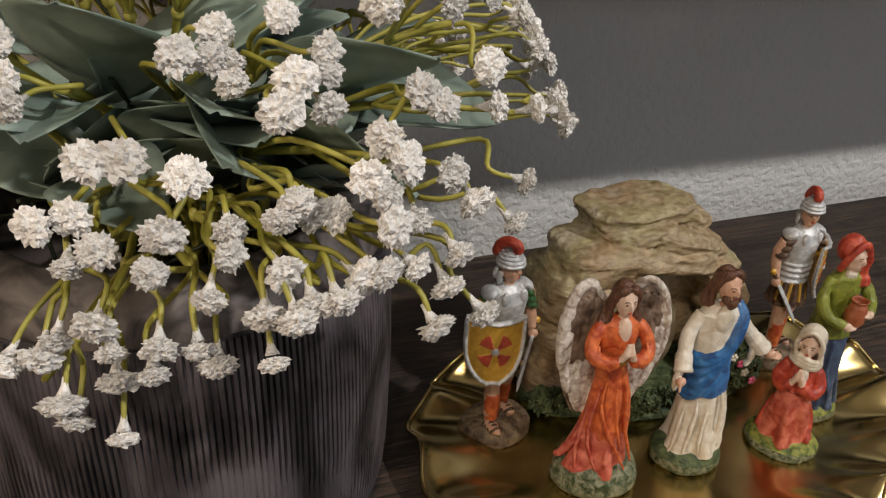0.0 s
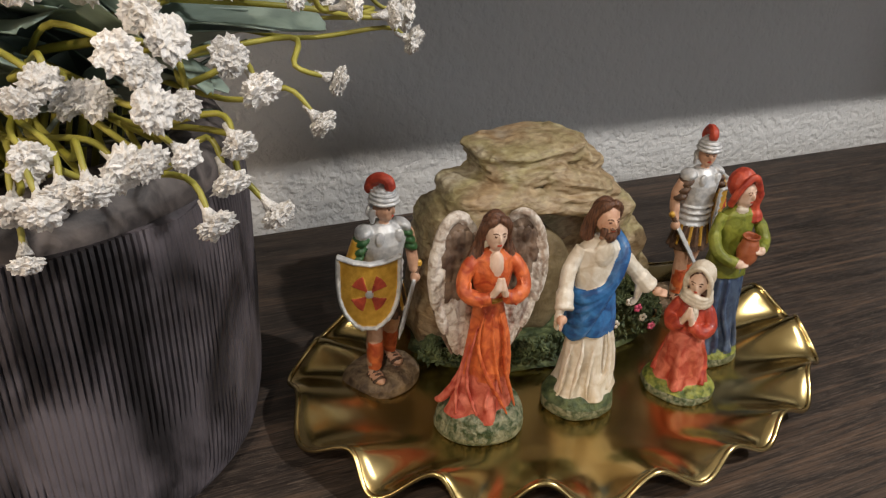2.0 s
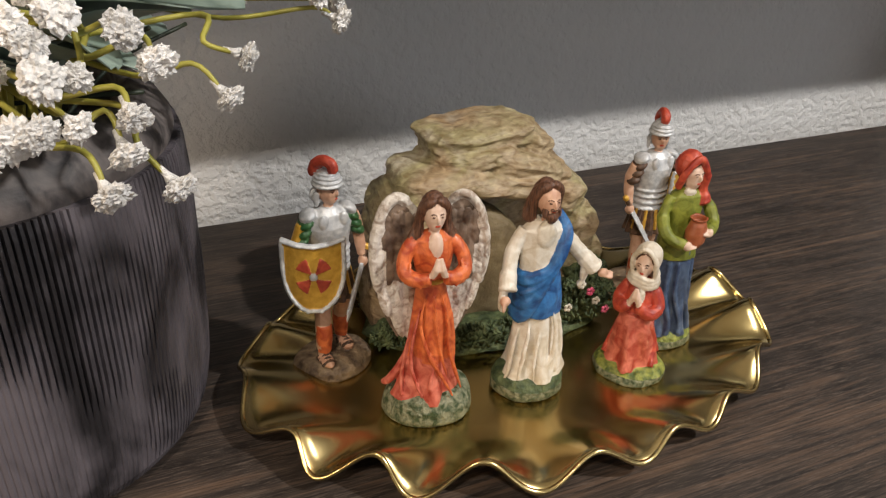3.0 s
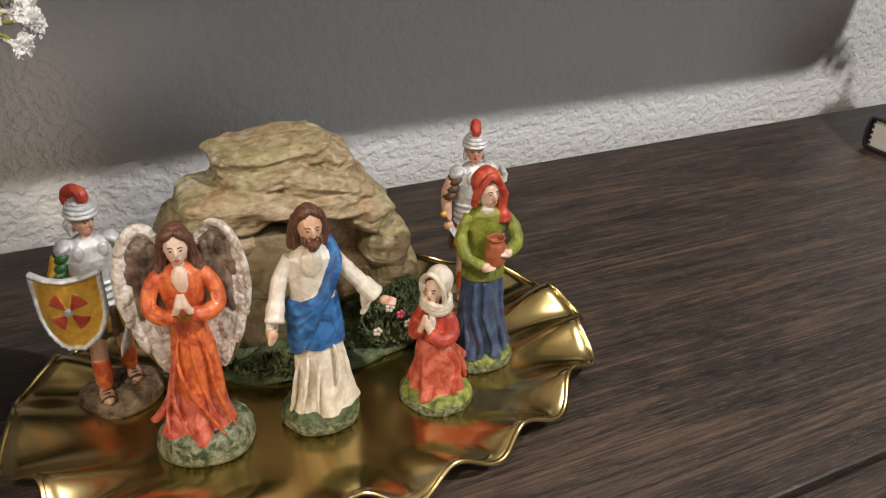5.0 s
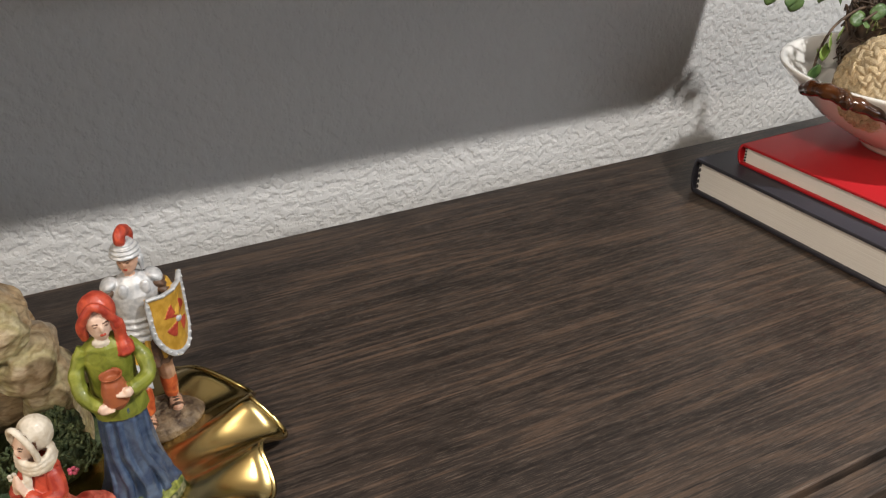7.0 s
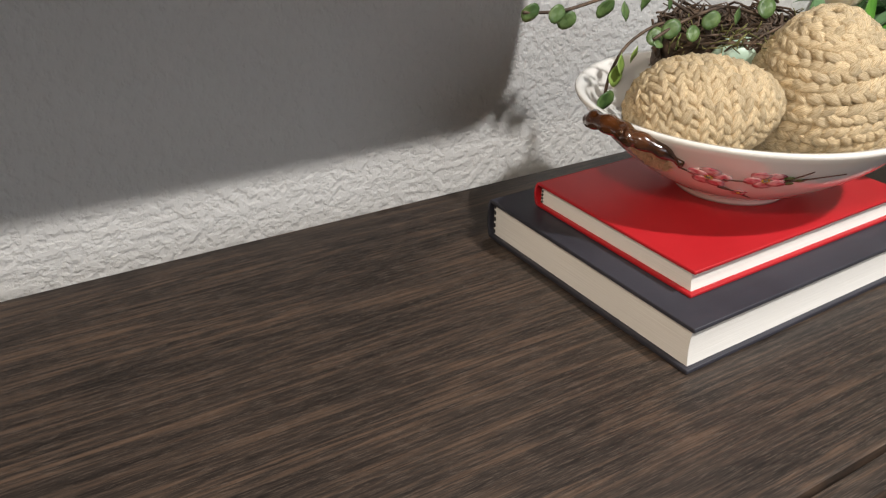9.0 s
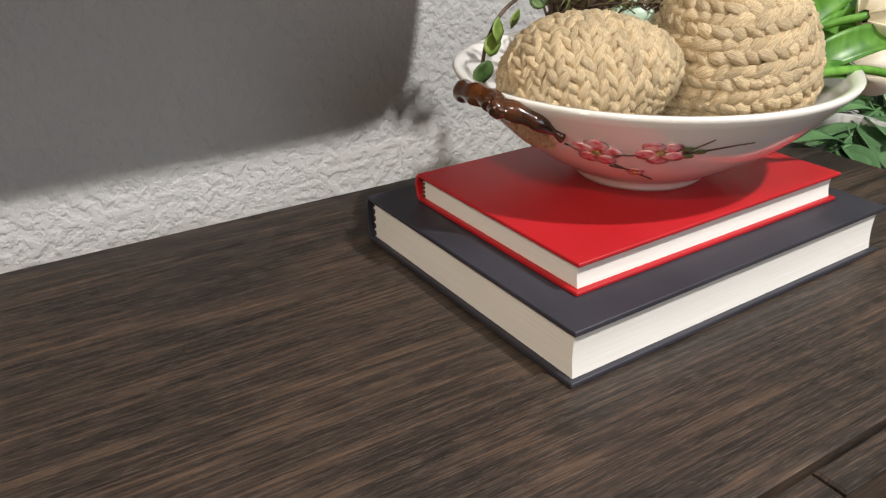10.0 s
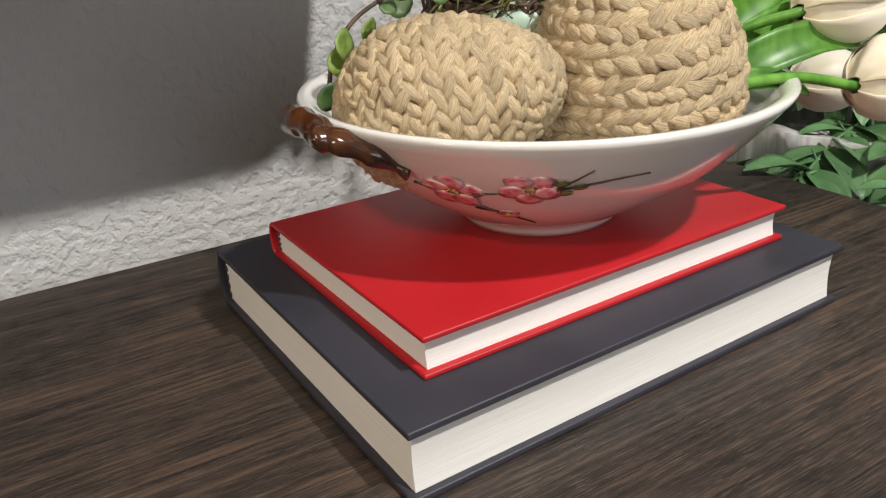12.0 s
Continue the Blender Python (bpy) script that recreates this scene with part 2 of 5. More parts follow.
PALE = material("paint_pale_flesh", (0.62, 0.42, 0.31), (0.70, 0.52, 0.41), 0.50, scale=150, distort=0.8, coat=0.08)
HAIR = material("paint_brown_hair", (0.050, 0.021, 0.012), (0.17, 0.075, 0.040), 0.45, scale=360, stretch=(3, 3, 0.6), bump=0.5, bump_scale=220)
SILVER = material("paint_silver", (0.44, 0.45, 0.46), (0.68, 0.68, 0.68), 0.46, 0.25, scale=270, bump=0.18, bump_scale=500)
GOLD = material("paint_gold", (0.50, 0.27, 0.03), (0.66, 0.38, 0.06), 0.4, 0.2, scale=240, bump=0.18, bump_scale=500)
TUNIC = material("paint_brown", (0.05, 0.028, 0.018), (0.13, 0.07, 0.04), 0.5, scale=270, bump=0.18, bump_scale=500)
CLAY = material("paint_terracotta", (0.26, 0.065, 0.025), (0.36, 0.11, 0.045), 0.45, scale=180)
PINK_DOT = material("paint_pink", (0.55, 0.06, 0.14), (0.68, 0.14, 0.22), 0.4)
COVER_DARK = material("cover_charcoal", (0.030, 0.030, 0.041), (0.044, 0.044, 0.058), 0.40, scale=16, rough2=0.52, bump=0.06, bump_scale=600)
COVER_RED = material("cover_red", (0.45, 0.010, 0.016), (0.51, 0.014, 0.021), 0.42, scale=14, rough2=0.5, bump=0.06, bump_scale=600)
THREAD = material("headband_dark", (0.02, 0.02, 0.025), (0.06, 0.06, 0.06), 0.7)
CERAMIC = material("glazed_ceramic", (0.82, 0.80, 0.76), (0.86, 0.845, 0.81), 0.12, scale=12, coat=0.6)
BRANCH = material("glazed_branch", (0.022, 0.007, 0.003), (0.105, 0.036, 0.011), 0.16, scale=55, coat=0.8, bump=0.2, bump_scale=120)
PETAL = material("painted_petal", (0.70, 0.17, 0.22), (0.90, 0.56, 0.56), 0.2, scale=160, coat=0.4, contrast=(0.40, 0.60))
TWIG_PAINT = material("painted_twig", (0.05, 0.018, 0.012), (0.10, 0.04, 0.03), 0.25)
LEAF_PAINT = material("painted_leaf", (0.07, 0.15, 0.03), (0.16, 0.26, 0.08), 0.25)
STRAW = material("braided_straw", (0.47, 0.33, 0.17), (0.82, 0.68, 0.45), 0.45, scale=2.2, stretch=(0.25, 5, 2), bump=0.6, bump_scale=6, vary="object")
# darkened straw: shade in the gaps between plaits is put into this colour
STRAW_SHADED = material("straw_shaded", (0.26, 0.16, 0.075), (0.50, 0.36, 0.20), 0.6, scale=150, bump=0.5, bump_scale=500, vary="island")
TWIG = material("nest_twigs", (0.035, 0.022, 0.014), (0.13, 0.085, 0.055), 0.7, scale=100, vary="island")
MOSS = material("nest_moss", (0.10, 0.11, 0.03), (0.26, 0.24, 0.09), 0.8, scale=200, vary="island")
VINE = material("vine_leaf", (0.045, 0.095, 0.028), (0.11, 0.18, 0.055), 0.45, scale=80, vary="island", bump=0.2)
LIME_LEAF = material("vine_leaf_bright", (0.17, 0.27, 0.05), (0.26, 0.36, 0.09), 0.45, scale=80, bump=0.2)
MINT = material("mint_egg", (0.40, 0.55, 0.43), (0.48, 0.62, 0.50), 0.4, scale=90)
TULIP = material("tulip_petal", (0.74, 0.66, 0.46), (0.86, 0.80, 0.66), 0.45, scale=24, stretch=(3, 3, 0.5), sheen=0.2)
TULIP_LEAF = material("tulip_leaf", (0.055, 0.19, 0.018), (0.14, 0.34, 0.045), 0.38, scale=30, stretch=(4, 4, 0.4), vary="object")
BLOOM = material("gypsophila_white", (0.70, 0.67, 0.63), (0.90, 0.88, 0.86), 0.75, scale=420, vary="object", bump=0.8, bump_scale=900)
STEM = material("yellow_green_stem", (0.23, 0.215, 0.025), (0.43, 0.39, 0.085), 0.45, scale=60, bump=0.2)
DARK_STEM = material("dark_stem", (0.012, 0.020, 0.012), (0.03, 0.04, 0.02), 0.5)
EUCALYPTUS = material("grey_green_leaf", (0.15, 0.205, 0.165), (0.33, 0.41, 0.355), 0.5, scale=38, bump=0.25, bump_scale=90, vary="object")
PLANT = material("plant_leaf", (0.08, 0.19, 0.07), (0.17, 0.32, 0.14), 0.42, scale=40, vary="object")
POT = material("whitewashed_pot", (0.34, 0.33, 0.32), (0.68, 0.67, 0.65), 0.7, scale=18, stretch=(4, 4, 0.5), bump=0.4)
SOIL = material("soil", (0.02, 0.014, 0.01), (0.06, 0.045, 0.03), 0.9, scale=120, bump=0.8)


# ---- mesh helpers ----
class Form:
    """Points, faces and material slots of one mesh."""

    def __init__(self):
        self.v, self.f, self.m = [], [], []

    def add(self, verts, faces, slot=0):
        k = len(self.v)
        self.v += [tuple(p) for p in verts]
        self.f += [tuple(i + k for i in f) for f in faces]
        self.m += [slot] * len(faces)

    def rows(self, rows, slot=0, closed=True, cap=True):
        n = len(rows[0])
        faces = []
        for i in range(len(rows) - 1):
            for j in range(n if closed else n - 1):
                a, b = i * n + j, i * n + (j + 1) % n
                faces.append((a, b, b + n, a + n))
        if cap and closed:
            faces += [tuple(range(n - 1, -1, -1)), tuple((len(rows) - 1) * n + j for j in range(n))]
        self.add([p for r in rows for p in r], faces, slot)

    def ell(self, c, r, slot=0, rot=None, seg=14, ring=9, rough=0.0):
        rot = rot or Matrix.Identity(3)
        rows = []
        for i in range(ring + 1):
            a = math.pi * (i + (0.02 if i == 0 else -0.02 if i == ring else 0)) / ring
            row = []
            for j in range(seg):
                b = 2 * math.pi * j / seg
                p = Vector((math.sin(a) * math.cos(b), math.sin(a) * math.sin(b), -math.cos(a)))
                if rough:
                    p *= 1 + rough * noise.noise(p * 2.3 + Vector(c) * 90)
                row.append(Vector(c) + rot @ Vector((p.x * r[0], p.y * r[1], p.z * r[2])))
            rows.append(row)
        self.rows(rows, slot)

    def loft(self, rings, slot=0, seg=28, folds=0, amp=0.0, phase=0.0, twist=6.0):
        """rings: (x, y, z, rx, ry[, fold strength])."""
        rows = []
        for k, (x, y, z, rx, ry, *s) in enumerate(rings):
            w = s[0] if s else 1.0
            row = []
            for j in range(seg):
                b = 2 * math.pi * j / seg
                q = 1 + w * amp * (math.cos(folds * b + phase + twist * z) + 0.5 * math.sin((folds + 3) * b + 2 * phase - 0.6 * twist * z))
                row.append((x + rx * q * math.cos(b), y + ry * q * math.sin(b), z))
            rows.append(row)
        self.rows(rows, slot)

    def tube(self, pts, radii, slot=0, seg=8, flat=1.0):
        pts = [Vector(p) for p in pts]
        if not isinstance(radii, (list, tuple)):
            radii = [radii] * len(pts)
        side, rows = None, []
        for i, p in enumerate(pts):
            d = (pts[min(i + 1, len(pts) - 1)] - pts[max(i - 1, 0)]).normalized()
            if side is None:
                side = d.orthogonal().normalized()
            side = (side - d * side.dot(d)).normalized()
            up = d.cross(side)
            rows.append([p + radii[i] * (math.cos(2 * math.pi * j / seg) * side + flat * math.sin(2 * math.pi * j / seg) * up) for j in range(seg)])
        self.rows(rows, slot)

    def block(self, lo, hi, bevel=0.0, slot=0, segments=2):
        bm = bmesh.new()
        bmesh.ops.create_cube(bm, size=1)
        for v in bm.verts:
            v.co = [(lo[i] + hi[i]) / 2 + v.co[i] * (hi[i] - lo[i]) for i in range(3)]
        if bevel:
            bmesh.ops.bevel(bm, geom=bm.edges[:], offset=bevel, segments=segments, affect="EDGES", profile=0.6)
        bm.verts.index_update()
        self.add([v.co.copy() for v in bm.verts], [[v.index for v in f.verts] for f in bm.faces], slot)
        bm.free()

    def wobble(self, size, scale):
        self.v = [tuple(Vector(p) + size * noise.noise_vector(Vector(p) * scale)) for p in self.v]

    def mesh(self, name, mats, smooth=True):
        me = bpy.data.meshes.new(name)
        me.from_pydata(self.v, [], self.f)
        for m in mats if isinstance(mats, (list, tuple)) else [mats]:
            me.materials.append(m)
        me.polygons.foreach_set("material_index", self.m)
        me.polygons.foreach_set("use_smooth", [smooth] * len(self.f))
        me.update()
        return me


def fused(form, mats, voxel, ease=1):
    """The form as one cast skin: overlapping shapes run together, colours kept from the nearest shape."""
    src = form.mesh("cast", mats)
    tree = BVHTree.FromPolygons(form.v, form.f)
    ob = new("cast", src)
    mod = ob.modifiers.new("skin", "REMESH")
    mod.mode, mod.voxel_size = "VOXEL", voxel
    me = bpy.data.meshes.new_from_object(ob.evaluated_get(bpy.context.evaluated_depsgraph_get()))
    bpy.data.objects.remove(ob)
    if ease:
        bm = bmesh.new()
        bm.from_mesh(me)
        for _ in range(ease):
            bmesh.ops.smooth_vert(bm, verts=bm.verts, factor=0.4, use_axis_x=True, use_axis_y=True, use_axis_z=True)
        bm.to_mesh(me)
        bm.free()
    slots = []
    for p in me.polygons:
        hit = tree.find_nearest(p.center)
        slots.append(form.m[hit[2]] if hit[2] is not None else 0)
    me.materials.clear()
    for m in mats:
        me.materials.append(m)
    me.polygons.foreach_set("material_index", slots)
    me.polygons.foreach_set("use_smooth", [True] * len(slots))
    me.update()
    return me


def cast(name, form, mats, place, label, category, turn=0.0, group="", voxel=0.0005, size=(1, 1, 1)):
    ob = new(name, fused(form, mats, voxel))
    ob.matrix_world = pose(*place, 0, 0, turn) @ Matrix.Diagonal((*size, 1))
    return tagged(ob, label, category, group)


def curve(pts, n=5):
    """Smooth line through the points."""
    pts = [Vector(p) for p in pts]
    out = []
    for i in range(len(pts) - 1):
        p0, p1, p2, p3 = pts[max(i - 1, 0)], pts[i], pts[i + 1], pts[min(i + 2, len(pts) - 1)]
        for k in range(n):
            t = k / n
            out.append(0.5 * ((2 * p1) + (p2 - p0) * t + (2 * p0 - 5 * p1 + 4 * p2 - p3) * t * t + (3 * p1 - p0 - 3 * p2 + p3) * t ** 3))
    return out + [pts[-1]]


def thing(name, place, label, category, turn=0.0, group="", kind=""):
    ob = new(name)
    ob.empty_display_size = 0.02
    ob.matrix_world = pose(*place, 0, 0, turn)
    return tagged(ob, label, category, group, kind)


def part(name, form, mats, parent, label="", smooth=True, m=None):
    ob = new(name, form if isinstance(form, bpy.types.Mesh) else form.mesh(name, mats, smooth))
    ob.parent = parent
    if m is not None:
        ob.matrix_basis = m
    if label:
        ob["label"] = label
    return ob


def whole(name, form, mats, place, label, category, turn=0.0, group="", kind="", smooth=True):
    ob = new(name, form.mesh(name, mats, smooth))
    ob.matrix_world = pose(*place, 0, 0, turn)
    return tagged(ob, label, category, group, kind)


# ---- the room ----
FLOOR_Z, CEIL_Z, WALL_Y = -0.80, 1.66, 0.60


def structure(name, lo, hi, mat, label, category):
    f = Form()
    f.block(lo, hi)
    return whole(name, f, mat, (0, 0, 0), label, category, kind="structure", smooth=False)


structure("floor", (-1.6, -2.6, FLOOR_Z - 0.1), (3.0, 0.75, FLOOR_Z), CARPET, "brown wooden floor of a dim room", "floor")
structure("ceiling", (-1.6, -2.6, CEIL_Z), (3.0, 0.75, CEIL_Z + 0.1), CEILING, "plain white painted ceiling", "ceiling")
structure("wall_north", (-1.6, WALL_Y, FLOOR_Z), (3.0, 0.75, CEIL_Z), PLASTER, "white wall in rough knock-down plaster", "wall")
structure("wall_south", (-1.6, -2.7, FLOOR_Z), (3.0, -2.6, CEIL_Z), PLASTER, "plain white plaster wall", "wall")
structure("wall_east", (3.0, -2.7, FLOOR_Z), (3.1, 0.75, CEIL_Z), PLASTER, "plain white plaster wall", "wall")
structure("wall_west", (-1.7, -2.7, FLOOR_Z), (-1.6, 0.75, CEIL_Z), PLASTER, "plain white plaster wall", "wall")


def wall_panel():
    """Unseen panel above the sideboard, added so that its lower edge shades the wall."""
    f = Form()
    x0, x1, z0, z1, r = -0.05, 1.209, 0.268, 1.0, 0.06
    out = []
    for cx, cz, a0 in ((x1 - r, z0 + r, -90), (x1 - r, z1 - r, 0), (x0 + r, z1 - r, 90), (x0 + r, z0 + r, 180)):
        for k in range(7):
            a = radians(a0 + 15 * k)
            out.append((cx + r * math.cos(a), cz + r * math.sin(a)))
    f.rows([[(x, y, z) for x, z in out] for y in (0.385, 0.599)])
    whole("wall_shade_panel", f, PANEL, (0, 0, 0), "unseen dark rounded panel above the sideboard that shades the wall", "cabinet", smooth=False)


wall_panel()


# ---- sideboard ----
def sideboard():
    root = thing("sideboard", (0, 0, 0), "dark brown wood-grain sideboard standing near the wall", "sideboard")
    x0, x1, back = -0.55, 1.482, 0.528

    def front(x):
        return 0.103 + 0.018 * (x - 0.65)

    top = Form()
    b = 0.0012
    rows = []
    for z, i in ((-0.028, b), (-0.028 + b, 0), (-b, 0), (0, b)):
        rows.append([(x0 + i, front(x0) + i, z), (x1 - i, front(x1) + i, z), (x1 - i, back - i, z), (x0 + i, back - i, z)])
    top.rows(rows)
    part("tabletop", top, WOOD, root, smooth=False)
    for x in (x0, x1 - 0.02):
        side = Form()
        side.block((x, front(x) + 0.003, FLOOR_Z + 0.06), (x + 0.02, back - 0.004, -0.0285), 0.001)
        part("side_panel", side, WOOD, root, smooth=False)
    rear = Form()
    rear.block((x0 + 0.021, back - 0.02, FLOOR_Z + 0.06), (x1 - 0.021, back - 0.006, -0.029))
    part("back_panel", rear, WOOD, root, smooth=False)
    edges = [-0.55, -0.138, 0.274, 0.686, 1.098, 1.482]
    for a, c in zip(edges, edges[1:]):
        door = Form()
        rows = []
        for z, i in ((FLOOR_Z + 0.08, 0.001), (FLOOR_Z + 0.081, 0), (-0.0055, 0), (-0.004, 0.0012)):
            y0, y1 = front(a) - 0.0018, front(c) - 0.0018
            rows.append([(a + 0.0012 + i, y0 - 0.017 + i, z), (c - 0.0012 - i, y1 - 0.017 + i, z), (c - 0.0012 - i, y1 - i, z), (a + 0.0012 + i, y0 - i, z)])
        door.rows(rows)
        part("cabinet_door", door, WOOD, root, smooth=False)
    for x in (x0 + 0.03, x1 - 0.07):
        for y in (0.14, 0.45):
            leg = Form()
            leg.block((x, y, FLOOR_Z), (x + 0.04, y + 0.04, FLOOR_Z + 0.06), 0.002)
            part("leg", leg, WOOD, root, smooth=False)


sideboard()


# ---- books ----
def book(name, corner, turn, long, wide, z0, thick, cover, board, label):
    """A closed hardback: fore edge and one end seen, spine to the wall."""
    root = thing(name, (*corner, z0), label, "book", turn)
    over = 0.0035
    for part_name, lo in (("back_cover", 0.0), ("front_cover", thick - board)):
        f = Form()
        f.block((0, 0, lo), (long, wide - 0.004, lo + board), 0.0008)
        part(part_name, f, cover, root)
    spine = Form()
    rows = []
    for x in (0.0, 0.0006, long - 0.0006, long):
        i = 0.0006 if x in (0.0, long) else 0.0
        row = []
        for k in range(9):
            a = radians(-90 + 22.5 * k)
            row.append((x, wide - 0.004 + (0.005 - i) * math.cos(a), thick / 2 + (thick / 2 - i) * math.sin(a)))
        for k in range(8, -1, -1):
            a = radians(-90 + 22.5 * k)
            row.append((x, wide - 0.0045 + 0.003 * math.cos(a), thick / 2 + (thick / 2 - board) * math.sin(a)))
        rows.append(row)
    spine.rows(rows)
    part("spine", spine, cover, root)
    pages = Form()
    rows = []
    n = 14
    for i in range(n + 1):
        z = board + (thick - 2 * board) * i / n
        s = 0.0012 * math.sin(math.pi * i / n)
        rows.append([(over, over + s, z), (long - over, over + s, z), (long - over, wide - 0.005, z), (over, wide - 0.005, z)])
    pages.rows(rows)
    part("page_block", pages, PAGES, root, "cream page block", smooth=False)
    band = Form()
    for k in range(5):
        z = board + (thick - 2 * board) * (k + 0.5) / 5
        band.ell((over - 0.0004, wide - 0.0065, z), (0.0008, 0.0012, (thick - 2 * board) / 13), 0, seg=8, ring=5)
    part("headband", band, THREAD, root, "dark stitched headband")
    return root


book("hardback_book", (1.0408, 0.2128), 1.84, 0.2815, 0.2250, 0.0002, 0.0355, COVER_DARK, 0.0034, "large charcoal hardback book lying on the sideboard")
book("hardback_book", (1.0645, 0.2400), 1.75, 0.238, 0.1690, 0.0358, 0.0205, COVER_RED, 0.0026, "red hardback book lying on a larger dark book")
BOOK_TOP = 0.0564


# ---- brass tray ----
TRAY = (0.393, 0.281)
TRAY_A, TRAY_B = 0.173, 0.116


def tray():
    root = thing("brass_tray", (*TRAY, 0.0), "oval polished brass tray with a ruffled rim", "tray")
    seg, lobes = 360, 17
    prof = [(0.0, 0.0030), (0.3, 0.0030), (0.55, 0.0031), (0.66, 0.0036), (0.72, 0.0052), (0.78, 0.0080), (0.84, 0.0108), (0.90, 0.0132), (0.95, 0.0148), (1.0, 0.0158)]
    run = [0.0]
    for j in range(seg):
        a = 2 * math.pi * (j + 0.5) / seg
        run.append(run[-1] + math.hypot(TRAY_A * math.sin(a), TRAY_B * math.cos(a)))

    def point(k, z, j, lift):
        a = 2 * math.pi * j / seg
        w = max(0.0, (k - 0.64) / 0.36) ** 1.4
        ph = lobes * 2 * math.pi * run[j] / run[-1] + 0.9 + 0.5 * math.sin(2 * a + 1) + 0.45 * math.sin(5 * a)
        wave = math.cos(ph)
        size = 0.85 + 0.25 * math.sin(3 * a + 2)
        rr = k + w * 0.034 * wave * size
        sag = 0.0005 * math.sin(3 * a + 9 * k) * min(1, 2 * k)
        return (TRAY_A * rr * math.cos(a), TRAY_B * rr * math.sin(a), z + lift + sag - w * 0.0078 * wave * size)

    pan = Form()
    top = [[point(max(k, 0.004), z, j, 0.0022) for j in range(seg)] for k, z in prof]
    low = [[point(max(k, 0.004), z, j, 0.0) for j in range(seg)] for k, z in prof]
    pan.rows(low + [[(x * 1.004, y * 1.004, z) for x, y, z in [point(1.0, prof[-1][1], j, 0.0011) for j in range(seg)]]] + top[::-1])
    pan.v = [(x, y, max(z, 0.0003)) for x, y, z in pan.v]
    part("pan", pan, BRASS, root)
    rim = Form()
    rows = []
    for j in range(seg):
        c = Vector(point(1.0, prof[-1][1], j, 0.0011))
        o = Vector((c.x, c.y, 0)).normalized()
        rows.append([c + 0.0017 * (math.cos(radians(60 * q)) * o + math.sin(radians(60 * q)) * Vector((0, 0, 1))) for q in range(6)])
    rows.append(rows[0])
    rim.rows(rows, cap=False)
    part("rolled_rim", rim, BRASS, root)


tray()
ON_TRAY = 0.0055


# ---- figurines ----
def clod(f, rx, ry, h, slots, seed):
    """Uneven little mound that a figurine stands on."""
    rows = []
    for z, k in ((0, 0.96), (0.15, 1.0), (0.55, 0.97), (0.85, 0.86), (1.0, 0.66), (1.04, 0.05)):
        row = []
        for j in range(28):
            a = 2 * math.pi * j / 28
            q = 1 + 0.10 * noise.noise(Vector((math.cos(a) * 1.6, math.sin(a) * 1.6, seed + z)))
            row.append((rx * k * q * math.cos(a), ry * k * q * math.sin(a), h * z * (1 + 0.12 * noise.noise(Vector((a, seed, 3))))))
        rows.append(row)
    f.rows(rows[:3], slots[0])
    f.rows(rows[2:], slots[1])


def head(f, c, r, skin, face=0.0):
    """Plain head with a nose, facing -y turned by face degrees."""
    c = Vector(c)
    m = Matrix.Rotation(radians(face), 3, "Z")
    f.ell(c, (r * 0.82, r * 0.92, r * 1.18), skin)
    f.ell(c + m @ Vector((0, -r * 0.25, -r * 0.55)), (r * 0.55, r * 0.62, r * 0.62), skin)
    f.ell(c + m @ Vector((0, -r * 0.93, -r * 0.10)), (r * 0.14, r * 0.20, r * 0.30), skin, seg=8, ring=6)
    f.tube([c - Vector((0, 0, r * 0.8)), c - Vector((0, 0, r * 2.0))], r * 0.42, skin)
    return m


def features(f, c, r, m, dark, lip):
    """Painted eyes, brows and mouth."""
    c = Vector(c)
    for s in (-1, 1):
        f.ell(c + m @ Vector((s * r * 0.34, -r * 0.81, r * 0.10)), (r * 0.13, r * 0.085, r * 0.05), dark, m, seg=8, ring=5)
        f.tube([c + m @ Vector((s * r * k, -r * y, r * z)) for k, y, z in ((0.14, 0.88, 0.27), (0.36, 0.83, 0.34), (0.56, 0.70, 0.27))], r * 0.028, dark, 5)
    f.ell(c + m @ Vector((0, -r * 0.86, -r * 0.56)), (r * 0.23, r * 0.10, r * 0.08), lip, m, seg=8, ring=5)


def fist(f, c, d, size, skin):
    d = Vector(d).normalized()
    c = Vector(c)
    f.ell(c, (size, size * 0.8, size), skin)
    side = d.orthogonal().normalized()
    for k in range(4):
        o = (k - 1.5) * size * 0.42
        f.tube([c + side * o, c + side * o + d * size * 1.5, c + side * o * 0.8 + d * size * 2.1], [size * 0.3, size * 0.26, size * 0.15], skin, seg=6)


